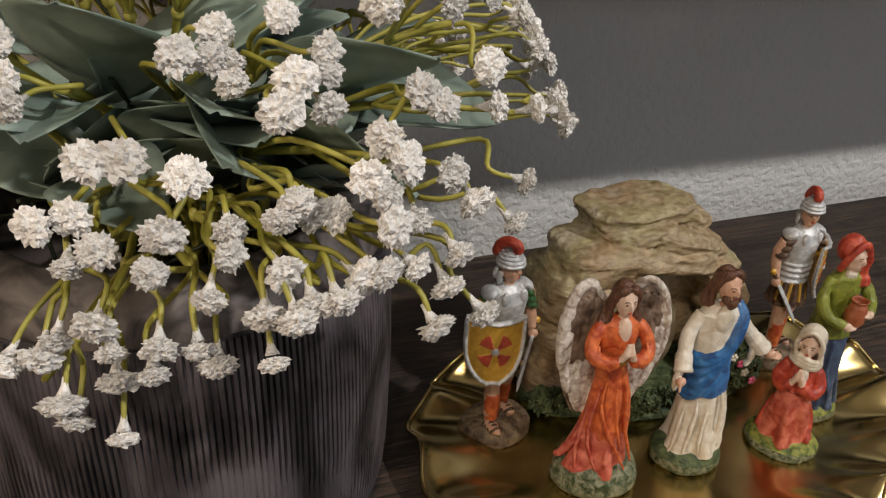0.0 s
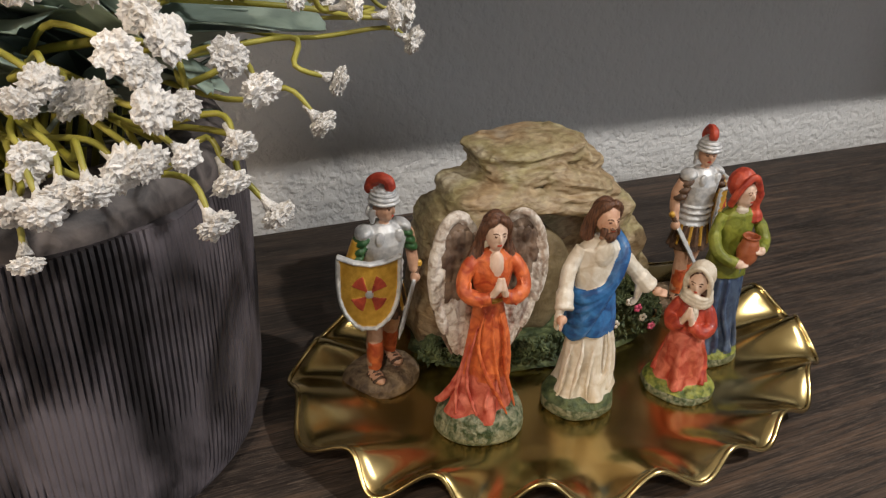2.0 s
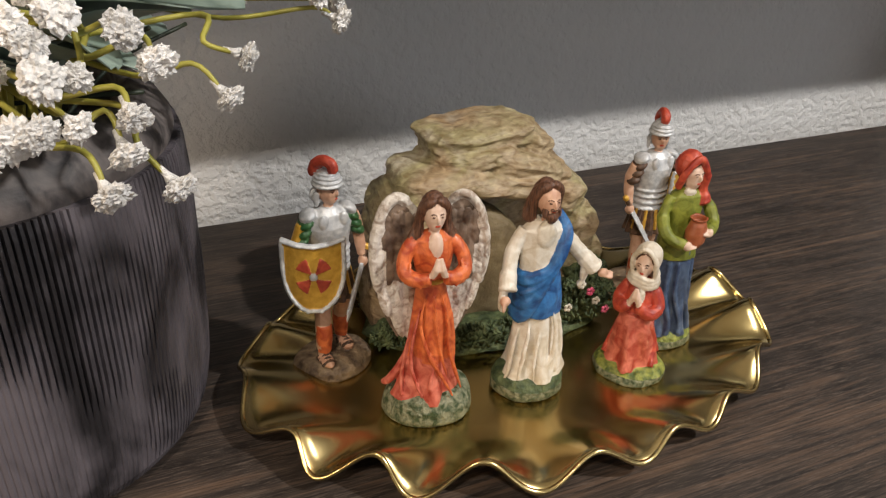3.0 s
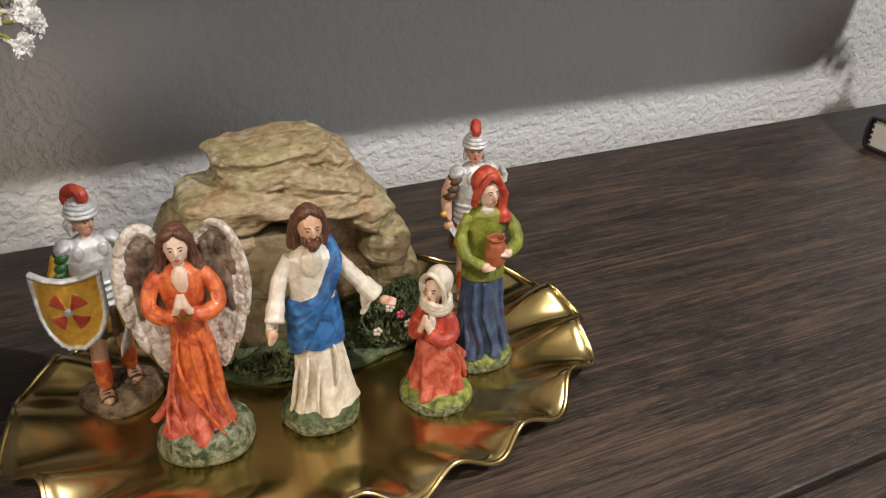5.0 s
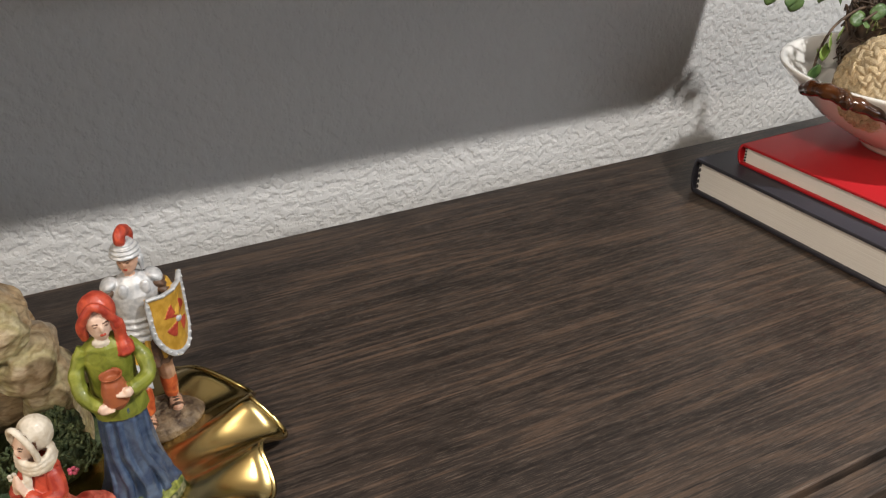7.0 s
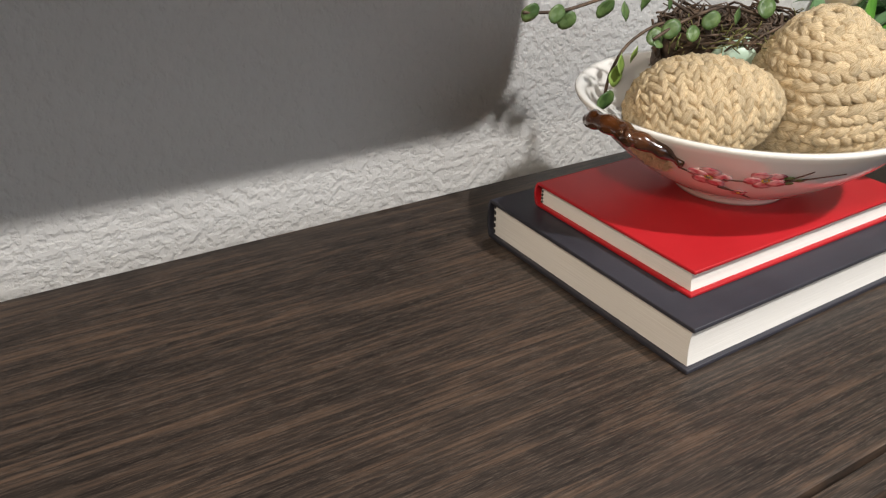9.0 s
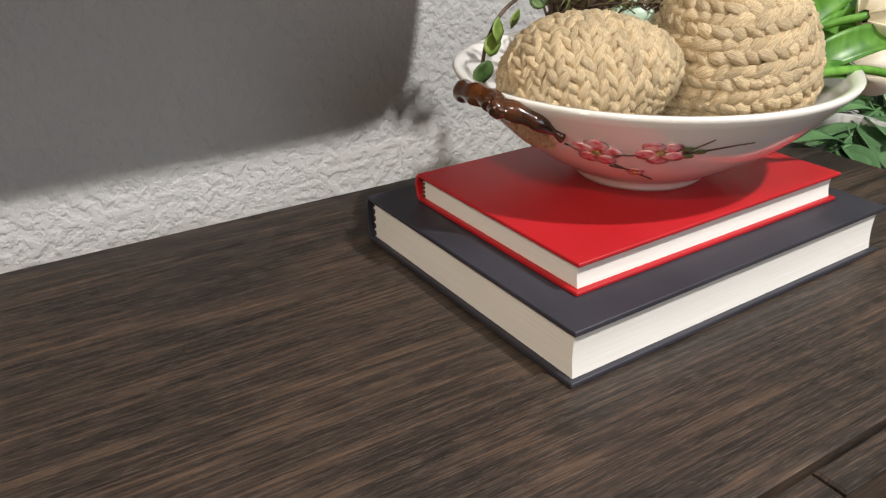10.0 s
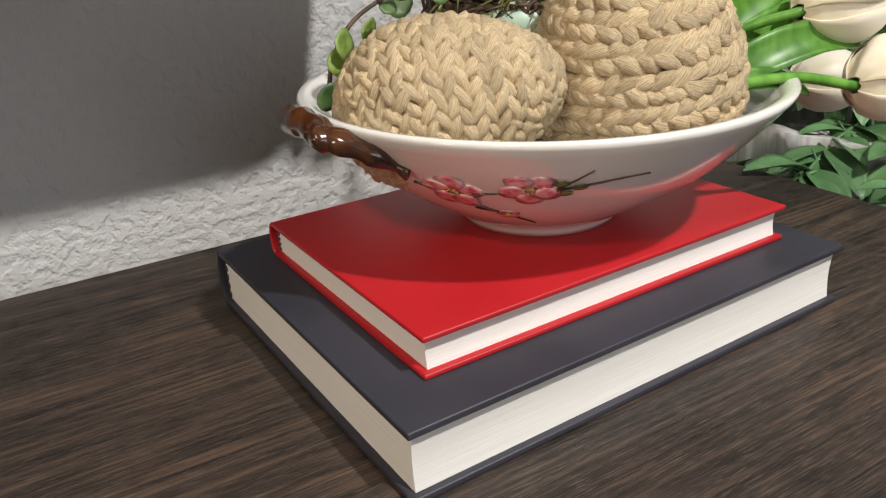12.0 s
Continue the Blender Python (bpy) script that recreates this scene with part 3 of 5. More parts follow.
def angel():
    f = Form()
    mats = [BASE, GRASS, ORANGE, CORAL, FEATHER, FEATHER_DARK, PALE, HAIR, GOLD, RED]
    clod(f, 0.0300, 0.0235, 0.017, (0, 0), 1.0)
    # gown: swirling skirt, slim waist, fitted bodice
    f.loft([(-0.003, -0.001, 0.0140, 0.0208, 0.0172, 1.4), (-0.002, -0.001, 0.0190, 0.0192, 0.0162, 1.2), (-0.001, 0, 0.028, 0.0166, 0.0145, 1.0), (0, 0, 0.040, 0.0150, 0.0128)], 3, 84, 5, 0.10, 0.6, 38)
    f.loft([(0, 0, 0.038, 0.0155, 0.0132), (0.001, 0, 0.050, 0.0138, 0.0120), (0.001, 0, 0.064, 0.0122, 0.0106, 0.8), (0, 0, 0.077, 0.0098, 0.0086, 0.5), (0, 0, 0.086, 0.0080, 0.0072, 0.2)], 2, 84, 5, 0.10, 0.6, 38)
    for pts, slot, w in (([(-0.005, -0.0085, 0.080), (-0.0085, -0.0105, 0.062), (-0.004, -0.0145, 0.045), (0.006, -0.0165, 0.028), (0.012, -0.017, 0.017)], 2, 0.0019),
                         ([(0.004, -0.0085, 0.080), (0.0085, -0.0100, 0.063), (0.0100, -0.0110, 0.045), (0.0150, -0.0120, 0.028), (0.0190, -0.0110, 0.017)], 2, 0.0020),
                         ([(0.000, -0.0090, 0.078), (0.001, -0.0118, 0.060), (0.004, -0.0135, 0.044), (0.008, -0.0150, 0.030)], 2, 0.0016),
                         ([(-0.008, -0.0060, 0.070), (-0.0125, -0.0075, 0.050), (-0.0135, -0.0110, 0.034), (-0.008, -0.0165, 0.018)], 3, 0.0019),
                         ([(-0.0105, -0.0030, 0.064), (-0.0160, -0.0040, 0.042), (-0.0190, -0.0075, 0.027), (-0.0200, -0.0110, 0.017)], 3, 0.0022),
                         ([(-0.010, 0.0000, 0.050), (-0.0185, -0.0020, 0.033), (-0.0260, -0.0015, 0.0225), (-0.0305, 0.0005, 0.0200)], 3, 0.0038),
                         ([(0.000, -0.0150, 0.036), (-0.003, -0.0170, 0.026), (-0.001, -0.0190, 0.0165)], 3, 0.0020)):
        line = curve(pts, 5)
        f.tube(line, [w * 0.72 * math.sin(math.pi * (0.08 + 0.84 * k / len(line))) for k in range(len(line))], slot, 8)
    f.tube([(0.0085 * math.cos(a), 0.0078 * math.sin(a), 0.0865) for a in [2 * math.pi * k / 20 for k in range(21)]], 0.0013, 8, 6)
    f.loft([(0, 0, 0.085, 0.0084, 0.0072), (0, 0, 0.094, 0.0112, 0.0084), (0, 0, 0.103, 0.0128, 0.0085), (0, 0, 0.110, 0.0108, 0.0070), (0, 0, 0.114, 0.0045, 0.0042)], 2, 32, 7, 0.04)
    f.ell((0, -0.0052, 0.1060), (0.0052, 0.0038, 0.0085), 6)
    # full sleeves folded to the breast, hands laid together
    for s in (-1, 1):
        f.tube(curve([(s * 0.0105, 0.001, 0.109), (s * 0.0165, -0.002, 0.102), (s * 0.0185, -0.006, 0.0940), (s * 0.0125, -0.0120, 0.0915), (s * 0.0045, -0.0150, 0.0930)], 4), [0.0032, 0.0038] + [0.0043] * 7 + [0.0045] * 4 + [0.0040] * 3 + [0.0036], 2, 12)
        for k in range(3):
            f.tube(curve([(s * (0.0150 + 0.002 * k), -0.0075, 0.099 - 0.003 * k), (s * (0.0160 - 0.001 * k), -0.0130, 0.0930 - 0.001 * k), (s * (0.0100 - 0.002 * k), -0.0165, 0.0890 + 0.001 * k)], 4), 0.0010, 9 if k == 1 else 2, 6)
        f.tube([(s * 0.0040, -0.0155, 0.0945), (s * 0.0018, -0.0172, 0.0995), (s * 0.0010, -0.0165, 0.1055)], [0.0021, 0.0023, 0.0011], 6, 8)
    c = (0, -0.002, 0.1235)
    m = head(f, c, 0.0074, 6, 4)
    features(f, c, 0.0074, m, 7, 9)
    f.ell((0, 0.0016, 0.1262), (0.0081, 0.0076, 0.0086), 7)
    for s in (-1, 1):
        for o in (0.0, 0.0022):
            f.tube(curve([(s * 0.0006, -0.0058, 0.1327), (s * 0.0066, -0.0030 + o, 0.1285), (s * 0.0080, 0.0006 + o, 0.1195), (s * (0.0090 + o), 0.0000 + o, 0.1120), (s * (0.0128 + o), 0.0004, 0.1085 - o)], 4), [0.0012, 0.0020] + [0.0026] * 13 + [0.0020, 0.0008], 7, 8)
    # wings: thick pale leading edge, brown downy middle, long pale flight feathers
    for s in (-1, 1):
        edge = curve([(s * 0.0045, 0.0090, 0.107), (s * 0.0100, 0.0115, 0.1210), (s * 0.0190, 0.0105, 0.1285), (s * 0.0275, 0.0080, 0.1240), (s * 0.0330, 0.0060, 0.1100), (s * 0.0345, 0.0055, 0.0930), (s * 0.0310, 0.0065, 0.0770)], 6)
        f.tube(edge, [0.0014] + [0.0026] * 8 + [0.0034] * 18 + [0.0030] * 9 + [0.0016], 4, 8, 0.8)
        f.rows([[(s * x, 0.0110 - 0.12 * x, z) for z in (zt, zt * 0.6 + zb * 0.4, zb)] + [(s * x, 0.0135 - 0.12 * x, z) for z in (zb, zt * 0.6 + zb * 0.4, zt)] for x, zt, zb in ((0.005, 0.106, 0.075), (0.011, 0.121, 0.052), (0.019, 0.127, 0.043), (0.026, 0.123, 0.056), (0.033, 0.106, 0.076))], 5)
        for z0, ln, wd, count, slot in ((0.1180, 0.0090, 0.0030, 6, 5), (0.1100, 0.0100, 0.0031, 7, 5), (0.1010, 0.0110, 0.0031, 8, 5), (0.0905, 0.0125, 0.0031, 8, 5), (0.0790, 0.0180, 0.0036, 6, 4), (0.0660, 0.0250, 0.0042, 4, 4)):
            for k in range(count):
                u = (k + 0.5) / count
                x = 0.0065 + (0.0265 if z0 > 0.08 else 0.0230 if z0 > 0.07 else 0.0150) * u
                rise = 0.0080 * math.sin(math.pi * min(1.0, 0.15 + 0.75 * u)) - 0.004
                top = z0 + rise if z0 > 0.07 else z0 + 0.006 * u
                y = 0.0090 - 0.11 * x + 0.0004 * (z0 < 0.08)
                lean = Matrix.Rotation(radians(s * ((14 - 22 * u) if z0 > 0.08 else 16)), 3, "Y")
                outer = u > 0.80
                f.ell((s * x, y - 0.0006 * (k % 2), top - ln * 0.5), (wd, 0.0014, ln * 0.62), 4 if outer else slot, lean, 10, 8)
    f.wobble(0.0004, 260)
    return cast("angel_figurine", f, mats, (0.3195, 0.2525, ON_TRAY), "painted resin angel in an orange gown with white wings", "figurine", -10, "figurines on the tray", size=(0.88, 0.92, 1.0))


def robed():
    f = Form()
    mats = [BASE, GRASS, WHITE, BLUE, SKIN, HAIR, CREAM, RED]
    clod(f, 0.0225, 0.0195, 0.014, (0, 1), 2.0)
    f.loft([(0.002, -0.001, 0.0120, 0.0185, 0.0160, 1.3), (0.002, -0.001, 0.018, 0.0168, 0.0146, 1.1), (0.002, 0, 0.034, 0.0142, 0.0122), (0.001, 0, 0.055, 0.0126, 0.0104, 0.8), (0, 0, 0.078, 0.0112, 0.0090, 0.5),
            (0, 0, 0.095, 0.0122, 0.0086, 0.3), (0, 0, 0.106, 0.0120, 0.0080, 0.2), (0, 0, 0.1115, 0.0060, 0.0050, 0)], 2, 84, 5, 0.085, 1.0, 26)
    for pts, w in (([(-0.007, -0.0085, 0.050), (-0.008, -0.0110, 0.042), (-0.011, -0.0130, 0.026), (-0.013, -0.0135, 0.014)], 0.0021),
                   ([(0.000, -0.0105, 0.048), (-0.002, -0.0125, 0.040), (-0.004, -0.0150, 0.024), (-0.004, -0.0165, 0.0135)], 0.0016),
                   ([(0.006, -0.0095, 0.058), (0.009, -0.0115, 0.046), (0.008, -0.0138, 0.030), (0.001, -0.0162, 0.018)], 0.0023),
                   ([(0.010, -0.0065, 0.062), (0.0135, -0.0075, 0.044), (0.0150, -0.0085, 0.027), (0.0110, -0.0140, 0.016)], 0.0024),
                   ([(-0.0105, -0.004, 0.046), (-0.0135, -0.006, 0.036), (-0.0165, -0.008, 0.020), (-0.0185, -0.008, 0.013)], 0.0022)):
        line = curve(pts, 5)
        f.tube(line, [w * 0.66 * math.sin(math.pi * (0.05 + 0.87 * k / len(line))) for k in range(len(line))], 2, 8)
    f.ell((-0.001, -0.0060, 0.1035), (0.0062, 0.0034, 0.0100), 6)
    # blue mantle: folds from one shoulder across the body and round the hip
    for k in range(10):
        u = k / 9
        a = [(0.0100 - 0.003 * u, 0.004, 0.1125 - 0.002 * u), (0.0122 - 0.0070 * u, -0.0068, 0.1040 - 0.012 * u), (0.0045 - 0.0075 * u, -0.0108, 0.0880 - 0.016 * u), (-0.0085 - 0.0025 * u, -0.0078, 0.0800 - 0.026 * u), (-0.0128, 0.003, 0.0790 - 0.027 * u)]
        f.tube(curve(a, 5), 0.0026 + 0.0008 * math.sin(k * 2.4), 3, 8)
    f.loft([(0, 0.001, 0.054, 0.0156, 0.0134), (0, 0.001, 0.062, 0.0154, 0.0130), (0, 0.001, 0.074, 0.0138, 0.0114), (0, 0.001, 0.082, 0.0122, 0.0100)], 3, 60, 6, 0.03, 0, 60)
    # arms: one lowered and open, one reaching out
    f.tube(curve([(-0.0105, 0.001, 0.1060), (-0.0168, 0, 0.094), (-0.0205, -0.005, 0.082), (-0.0225, -0.010, 0.0745)], 5), [0.0038] * 5 + [0.0042] * 5 + [0.0050] * 4 + [0.0056, 0.0050], 2, 12)
    f.tube(curve([(-0.0225, -0.008, 0.079), (-0.0240, -0.007, 0.066), (-0.0225, -0.006, 0.062)], 4), [0.0046] * 4 + [0.0036] * 4 + [0.001], 2, 10, 0.5)
    fist(f, (-0.0245, -0.0125, 0.0700), (-0.25, -0.40, -1), 0.0030, 4)
    f.tube(curve([(0.0105, 0.001, 0.1060), (0.0180, 0, 0.0950), (0.0262, -0.003, 0.0850), (0.0325, -0.006, 0.0785)], 5), [0.0038] * 5 + [0.0044] * 5 + [0.0052] * 4 + [0.0056, 0.0050], 2, 12)
    f.tube(curve([(0.0270, -0.003, 0.082), (0.0275, -0.002, 0.070), (0.0250, -0.001, 0.0655)], 4), [0.0046] * 4 + [0.0034] * 4 + [0.001], 2, 10, 0.5)
    fist(f, (0.0365, -0.0075, 0.0760), (1, -0.25, -0.30), 0.0030, 4)
    c = Vector((0, -0.003, 0.1235))
    m = head(f, c, 0.0072, 4, 6)
    features(f, c, 0.0072, m, 5, 7)
    f.ell((0, 0.0016, 0.1262), (0.0074, 0.0070, 0.0080), 5)
    f.ell(c + m @ Vector((0, -0.0044, -0.0080)), (0.0034, 0.0030, 0.0036), 5, m)
    for q in (-1, 1):
        f.ell(c + m @ Vector((q * 0.0041, -0.0034, -0.0056)), (0.0014, 0.0026, 0.0032), 5, m)
        f.ell(c + m @ Vector((q * 0.0015, -0.0070, -0.0028)), (0.0018, 0.0009, 0.0007), 5, m, seg=8, ring=5)
        for o in (0.0, 0.0022):
            f.tube(curve([(q * 0.0008, -0.0058, 0.1340), (q * 0.0060, -0.002 + o, 0.1280), (q * (0.0068 + 0.5 * o), 0.0016 + o, 0.1180), (q * (0.0074 + o), 0.0012 + o, 0.1090)], 4), [0.0014, 0.0022] + [0.0028] * 9 + [0.0024, 0.0010], 5, 8)
    f.wobble(0.0004, 260)
    return cast("robed_figurine", f, mats, (0.383, 0.2495, ON_TRAY), "painted resin figure in a cream robe and blue mantle", "figurine", -5, "figurines on the tray")


def kneeling():
    f = Form()
    mats = [LIME, BASE, RED, CORAL, CREAM, PALE, HAIR, RED]
    clod(f, 0.023, 0.020, 0.009, (1, 0), 3.0)
    f.loft([(0, 0.003, 0.008, 0.0150, 0.0195, 1.3), (0, 0.003, 0.014, 0.0138, 0.0180), (0, 0.000, 0.024, 0.0116, 0.0140), (0, -0.003, 0.034, 0.0098, 0.0102, 0.6), (0, -0.003, 0.043, 0.0086, 0.0080, 0.4)], 3, 64, 5, 0.10, 0.4, 34)
    for s in (-1, 1):
        for k in range(3):
            f.tube(curve([(s * 0.0085, -0.004 + 0.003 * k, 0.036), (s * (0.0125 - 0.002 * k), 0.002 + 0.004 * k, 0.024), (s * (0.0150 - 0.001 * k), -0.006 + 0.009 * k, 0.010)], 5), 0.0018, 3 if k % 2 else 2, 8)
    f.loft([(0, -0.001, 0.040, 0.0086, 0.0080), (0, -0.001, 0.050, 0.0096, 0.0078), (0, 0, 0.058, 0.0088, 0.0070), (0, 0, 0.063, 0.0050, 0.0045)], 2, 32, 6, 0.03)
    f.tube(curve([(0, 0.013, 0.020), (0, 0.022, 0.015), (0.004, 0.028, 0.011)], 4), [0.009, 0.009, 0.008, 0.007, 0.007, 0.006, 0.005, 0.004, 0.002], 3, 10, 0.7)
    for s in (-1, 1):
        f.tube(curve([(s * 0.0068, 0, 0.059), (s * 0.0115, -0.002, 0.049), (s * 0.0085, -0.0095, 0.0465), (s * 0.0030, -0.0125, 0.0515)], 4), [0.0034] + [0.0042] * 8 + [0.0038] * 3 + [0.0030], 2, 10)
        f.tube([(s * 0.003, -0.0122, 0.0515), (s * 0.0010, -0.0135, 0.057), (s * 0.0006, -0.0130, 0.062)], [0.0018, 0.0019, 0.0009], 5, 8)
    for k in range(3):
        f.tube([(0.0078 * math.cos(a), -0.001 + 0.0072 * math.sin(a), 0.0625 + 0.0022 * k + 0.001 * math.sin(2 * a)) for a in [2 * math.pi * q / 18 for q in range(19)]], 0.0022 - 0.0003 * k, 4, 7)
    f.tube(curve([(0.001, -0.008, 0.062), (0.003, -0.010, 0.056), (0.002, -0.0105, 0.050)], 4), [0.0022] * 8 + [0.001], 4, 7, 0.6)
    m = head(f, (0, -0.003, 0.0735), 0.0064, 5, 0)
    features(f, (0, -0.003, 0.0735), 0.0064, m, 6, 7)
    f.ell((0, 0.0000, 0.0760), (0.0070, 0.0068, 0.0074), 6)
    f.ell((0, 0.0020, 0.0765), (0.0082, 0.0080, 0.0090), 4)
    f.tube(curve([(-0.0070, -0.004, 0.068), (-0.0066, -0.0060, 0.078), (0, -0.0072, 0.0845), (0.0066, -0.0060, 0.078), (0.0070, -0.004, 0.068)], 5), 0.0016, 4, 7)
    f.wobble(0.0005, 240)
    return cast("kneeling_figurine", f, mats, (0.450, 0.240, ON_TRAY), "painted resin kneeling woman in red with a cream headscarf", "figurine", -54, "figurines on the tray", size=(1.0, 1.0, 1.035))


def jar_woman():
    f = Form()
    mats = [BASE, LIME, DENIM, GREEN, RED, PALE, HAIR, CLAY, CREAM]
    clod(f, 0.021, 0.018, 0.011, (0, 1), 4.0)
    f.loft([(0, 0, 0.009, 0.0185, 0.0150, 1.3), (0, 0, 0.016, 0.0160, 0.0132, 1.2), (0, 0, 0.032, 0.0132, 0.0112), (0, 0, 0.055, 0.0120, 0.0100, 0.7), (0, 0, 0.066, 0.0118, 0.0098, 0.5)], 2, 84, 6, 0.10, 0.5, 30)
    for k, a in enumerate((-160, -128, -100, -66, -30)):
        x, y = math.cos(radians(a)), math.sin(radians(a))
        x2, y2 = math.cos(radians(a + 22)), math.sin(radians(a + 22))
        f.tube(curve([(0.0115 * x, 0.0095 * y, 0.060), (0.0130 * x, 0.0112 * y, 0.038), (0.0160 * x2, 0.0135 * y2, 0.020), (0.0180 * x2, 0.0150 * y2, 0.0105)], 5), [0.0006] + [0.0016 + 0.0004 * (k % 2)] * 13 + [0.0022] * 2, 2, 8)
    f.loft([(0, 0, 0.060, 0.0135, 0.0112), (0, 0, 0.066, 0.0128, 0.0106), (0, 0, 0.080, 0.0110, 0.0085), (0, 0, 0.092, 0.0118, 0.0082), (0, 0, 0.099, 0.0100, 0.0070), (0, 0, 0.103, 0.005, 0.0045)], 3, 40, 8, 0.035)
    f.loft([(0.001, -0.0150, 0.072, 0.0032, 0.0032), (0.001, -0.0150, 0.0755, 0.0058, 0.0056), (0.001, -0.0150, 0.081, 0.0066, 0.0064), (0.001, -0.0150, 0.086, 0.0054, 0.0052), (0.001, -0.0150, 0.0885, 0.0044, 0.0042), (0.001, -0.0150, 0.0905, 0.0058, 0.0056), (0.001, -0.0150, 0.0903, 0.0044, 0.0042), (0.001, -0.0150, 0.087, 0.0036, 0.0034)], 7, 24)
    f.tube(curve([(-0.0100, 0, 0.098), (-0.0155, -0.003, 0.087), (-0.0140, -0.009, 0.077), (-0.0065, -0.0165, 0.0735)], 5), [0.0034] * 5 + [0.0040] * 6 + [0.0038] * 4 + [0.0034], 3, 10)
    f.tube(curve([(0.0100, 0, 0.098), (0.0160, -0.003, 0.090), (0.0165, -0.009, 0.082), (0.0080, -0.0170, 0.0810)], 5), [0.0034] * 5 + [0.0040] * 6 + [0.0040] * 4 + [0.0034], 3, 10)
    fist(f, (-0.0055, -0.0185, 0.0740), (1, -0.2, 0.1), 0.0026, 5)
    fist(f, (0.0070, -0.0195, 0.0820), (-1, -0.2, 0.1), 0.0026, 5)
    m = head(f, (0, -0.002, 0.1115), 0.0070, 5, 14)
    features(f, (0, -0.002, 0.1115), 0.0070, m, 6, 4)
    f.ell((0, 0.0010, 0.1145), (0.0074, 0.0070, 0.0076), 6)
    f.ell((0, 0.0025, 0.1155), (0.0088, 0.0082, 0.0092), 4)
    f.tube(curve([(-0.0076, -0.001, 0.104), (-0.0076, -0.005, 0.113), (0, -0.0068, 0.1225), (0.0076, -0.005, 0.113), (0.0085, -0.003, 0.103), (0.0095, -0.006, 0.093)], 5), [0.0022] * 16 + [0.0030] * 6 + [0.0042] * 3 + [0.0016], 4, 8)
    f.ell((-0.001, -0.0045, 0.1020), (0.0040, 0.0022, 0.0026), 8)
    f.wobble(0.0005, 240)
    return cast("jar_woman_figurine", f, mats, (0.4895, 0.262, ON_TRAY), "painted resin woman in green tunic and red headscarf holding a jar", "figurine", -6, "figurines on the tray", size=(1.0, 1.0, 1.055))


def shield(f, c, turn, w, h, rim, face, cross):
    """Curved heater shield with a riveted rim and a four-armed emblem."""
    m = Matrix.Rotation(radians(turn), 3, "Z")
    c = Vector(c)

    def at(u, v, d=0.0):
        return c + m @ Vector((u * w, -0.0042 + 0.006 * (u * u) - d, v * h))

    def half(v):
        return 1.0 if v > 0.1 else max(0.02, math.sqrt(max(0.0, 1 - ((0.1 - v) / 1.1) ** 2)))

    rows = []
    for i in range(13):
        v = -1 + 1.92 * i / 12
        rows.append([at(half(v) * (q / 5 - 1), v + (0.10 * (abs(q / 5 - 1) ** 2) if i == 12 else 0)) for q in range(11)])
    back = [[p + m @ Vector((0, 0.0016, 0)) for p in r] for r in rows]
    f.rows([a + b[::-1] for a, b in zip(rows, back)], face)
    edge = [at(half(v), v, 0.0003) for v in [0.98, 0.8, 0.6, 0.4, 0.2, 0, -0.2, -0.4, -0.6, -0.75, -0.88, -0.97]]
    edge += [at(-half(v), v, 0.0003) for v in [-0.97, -0.88, -0.75, -0.6, -0.4, -0.2, 0, 0.2, 0.4, 0.6, 0.8, 0.98]]
    edge += [at(-0.5, 0.93, 0.0003), at(0, 0.90, 0.0003), at(0.5, 0.93, 0.0003), edge[0]]
    f.tube(edge, 0.0019, rim, 8, 0.6)
    for i, p in enumerate(edge[:-1]):
        f.ell(p + m @ Vector((0, -0.0014, 0)), (0.0008, 0.0008, 0.0008), rim, seg=6, ring=4)
    for a in (45, 135, 225, 315):
        ca, sa = math.cos(radians(a)), math.sin(radians(a))
        tri = [at(0.10 * ca, 0.10 * sa + 0.05, 0.0007)]
        for o in (-24, -8, 8, 24):
            tri.append(at(0.60 * math.cos(radians(a + o)), 0.52 * math.sin(radians(a + o)) + 0.05, 0.0007))
        low = [p + m @ Vector((0, 0.0007, 0)) for p in tri]
        f.rows([low, tri], cross)
    f.ell(at(0, 0.05, 0.0008), (0.0022, 0.0012, 0.0022), rim, m, seg=10, ring=6)


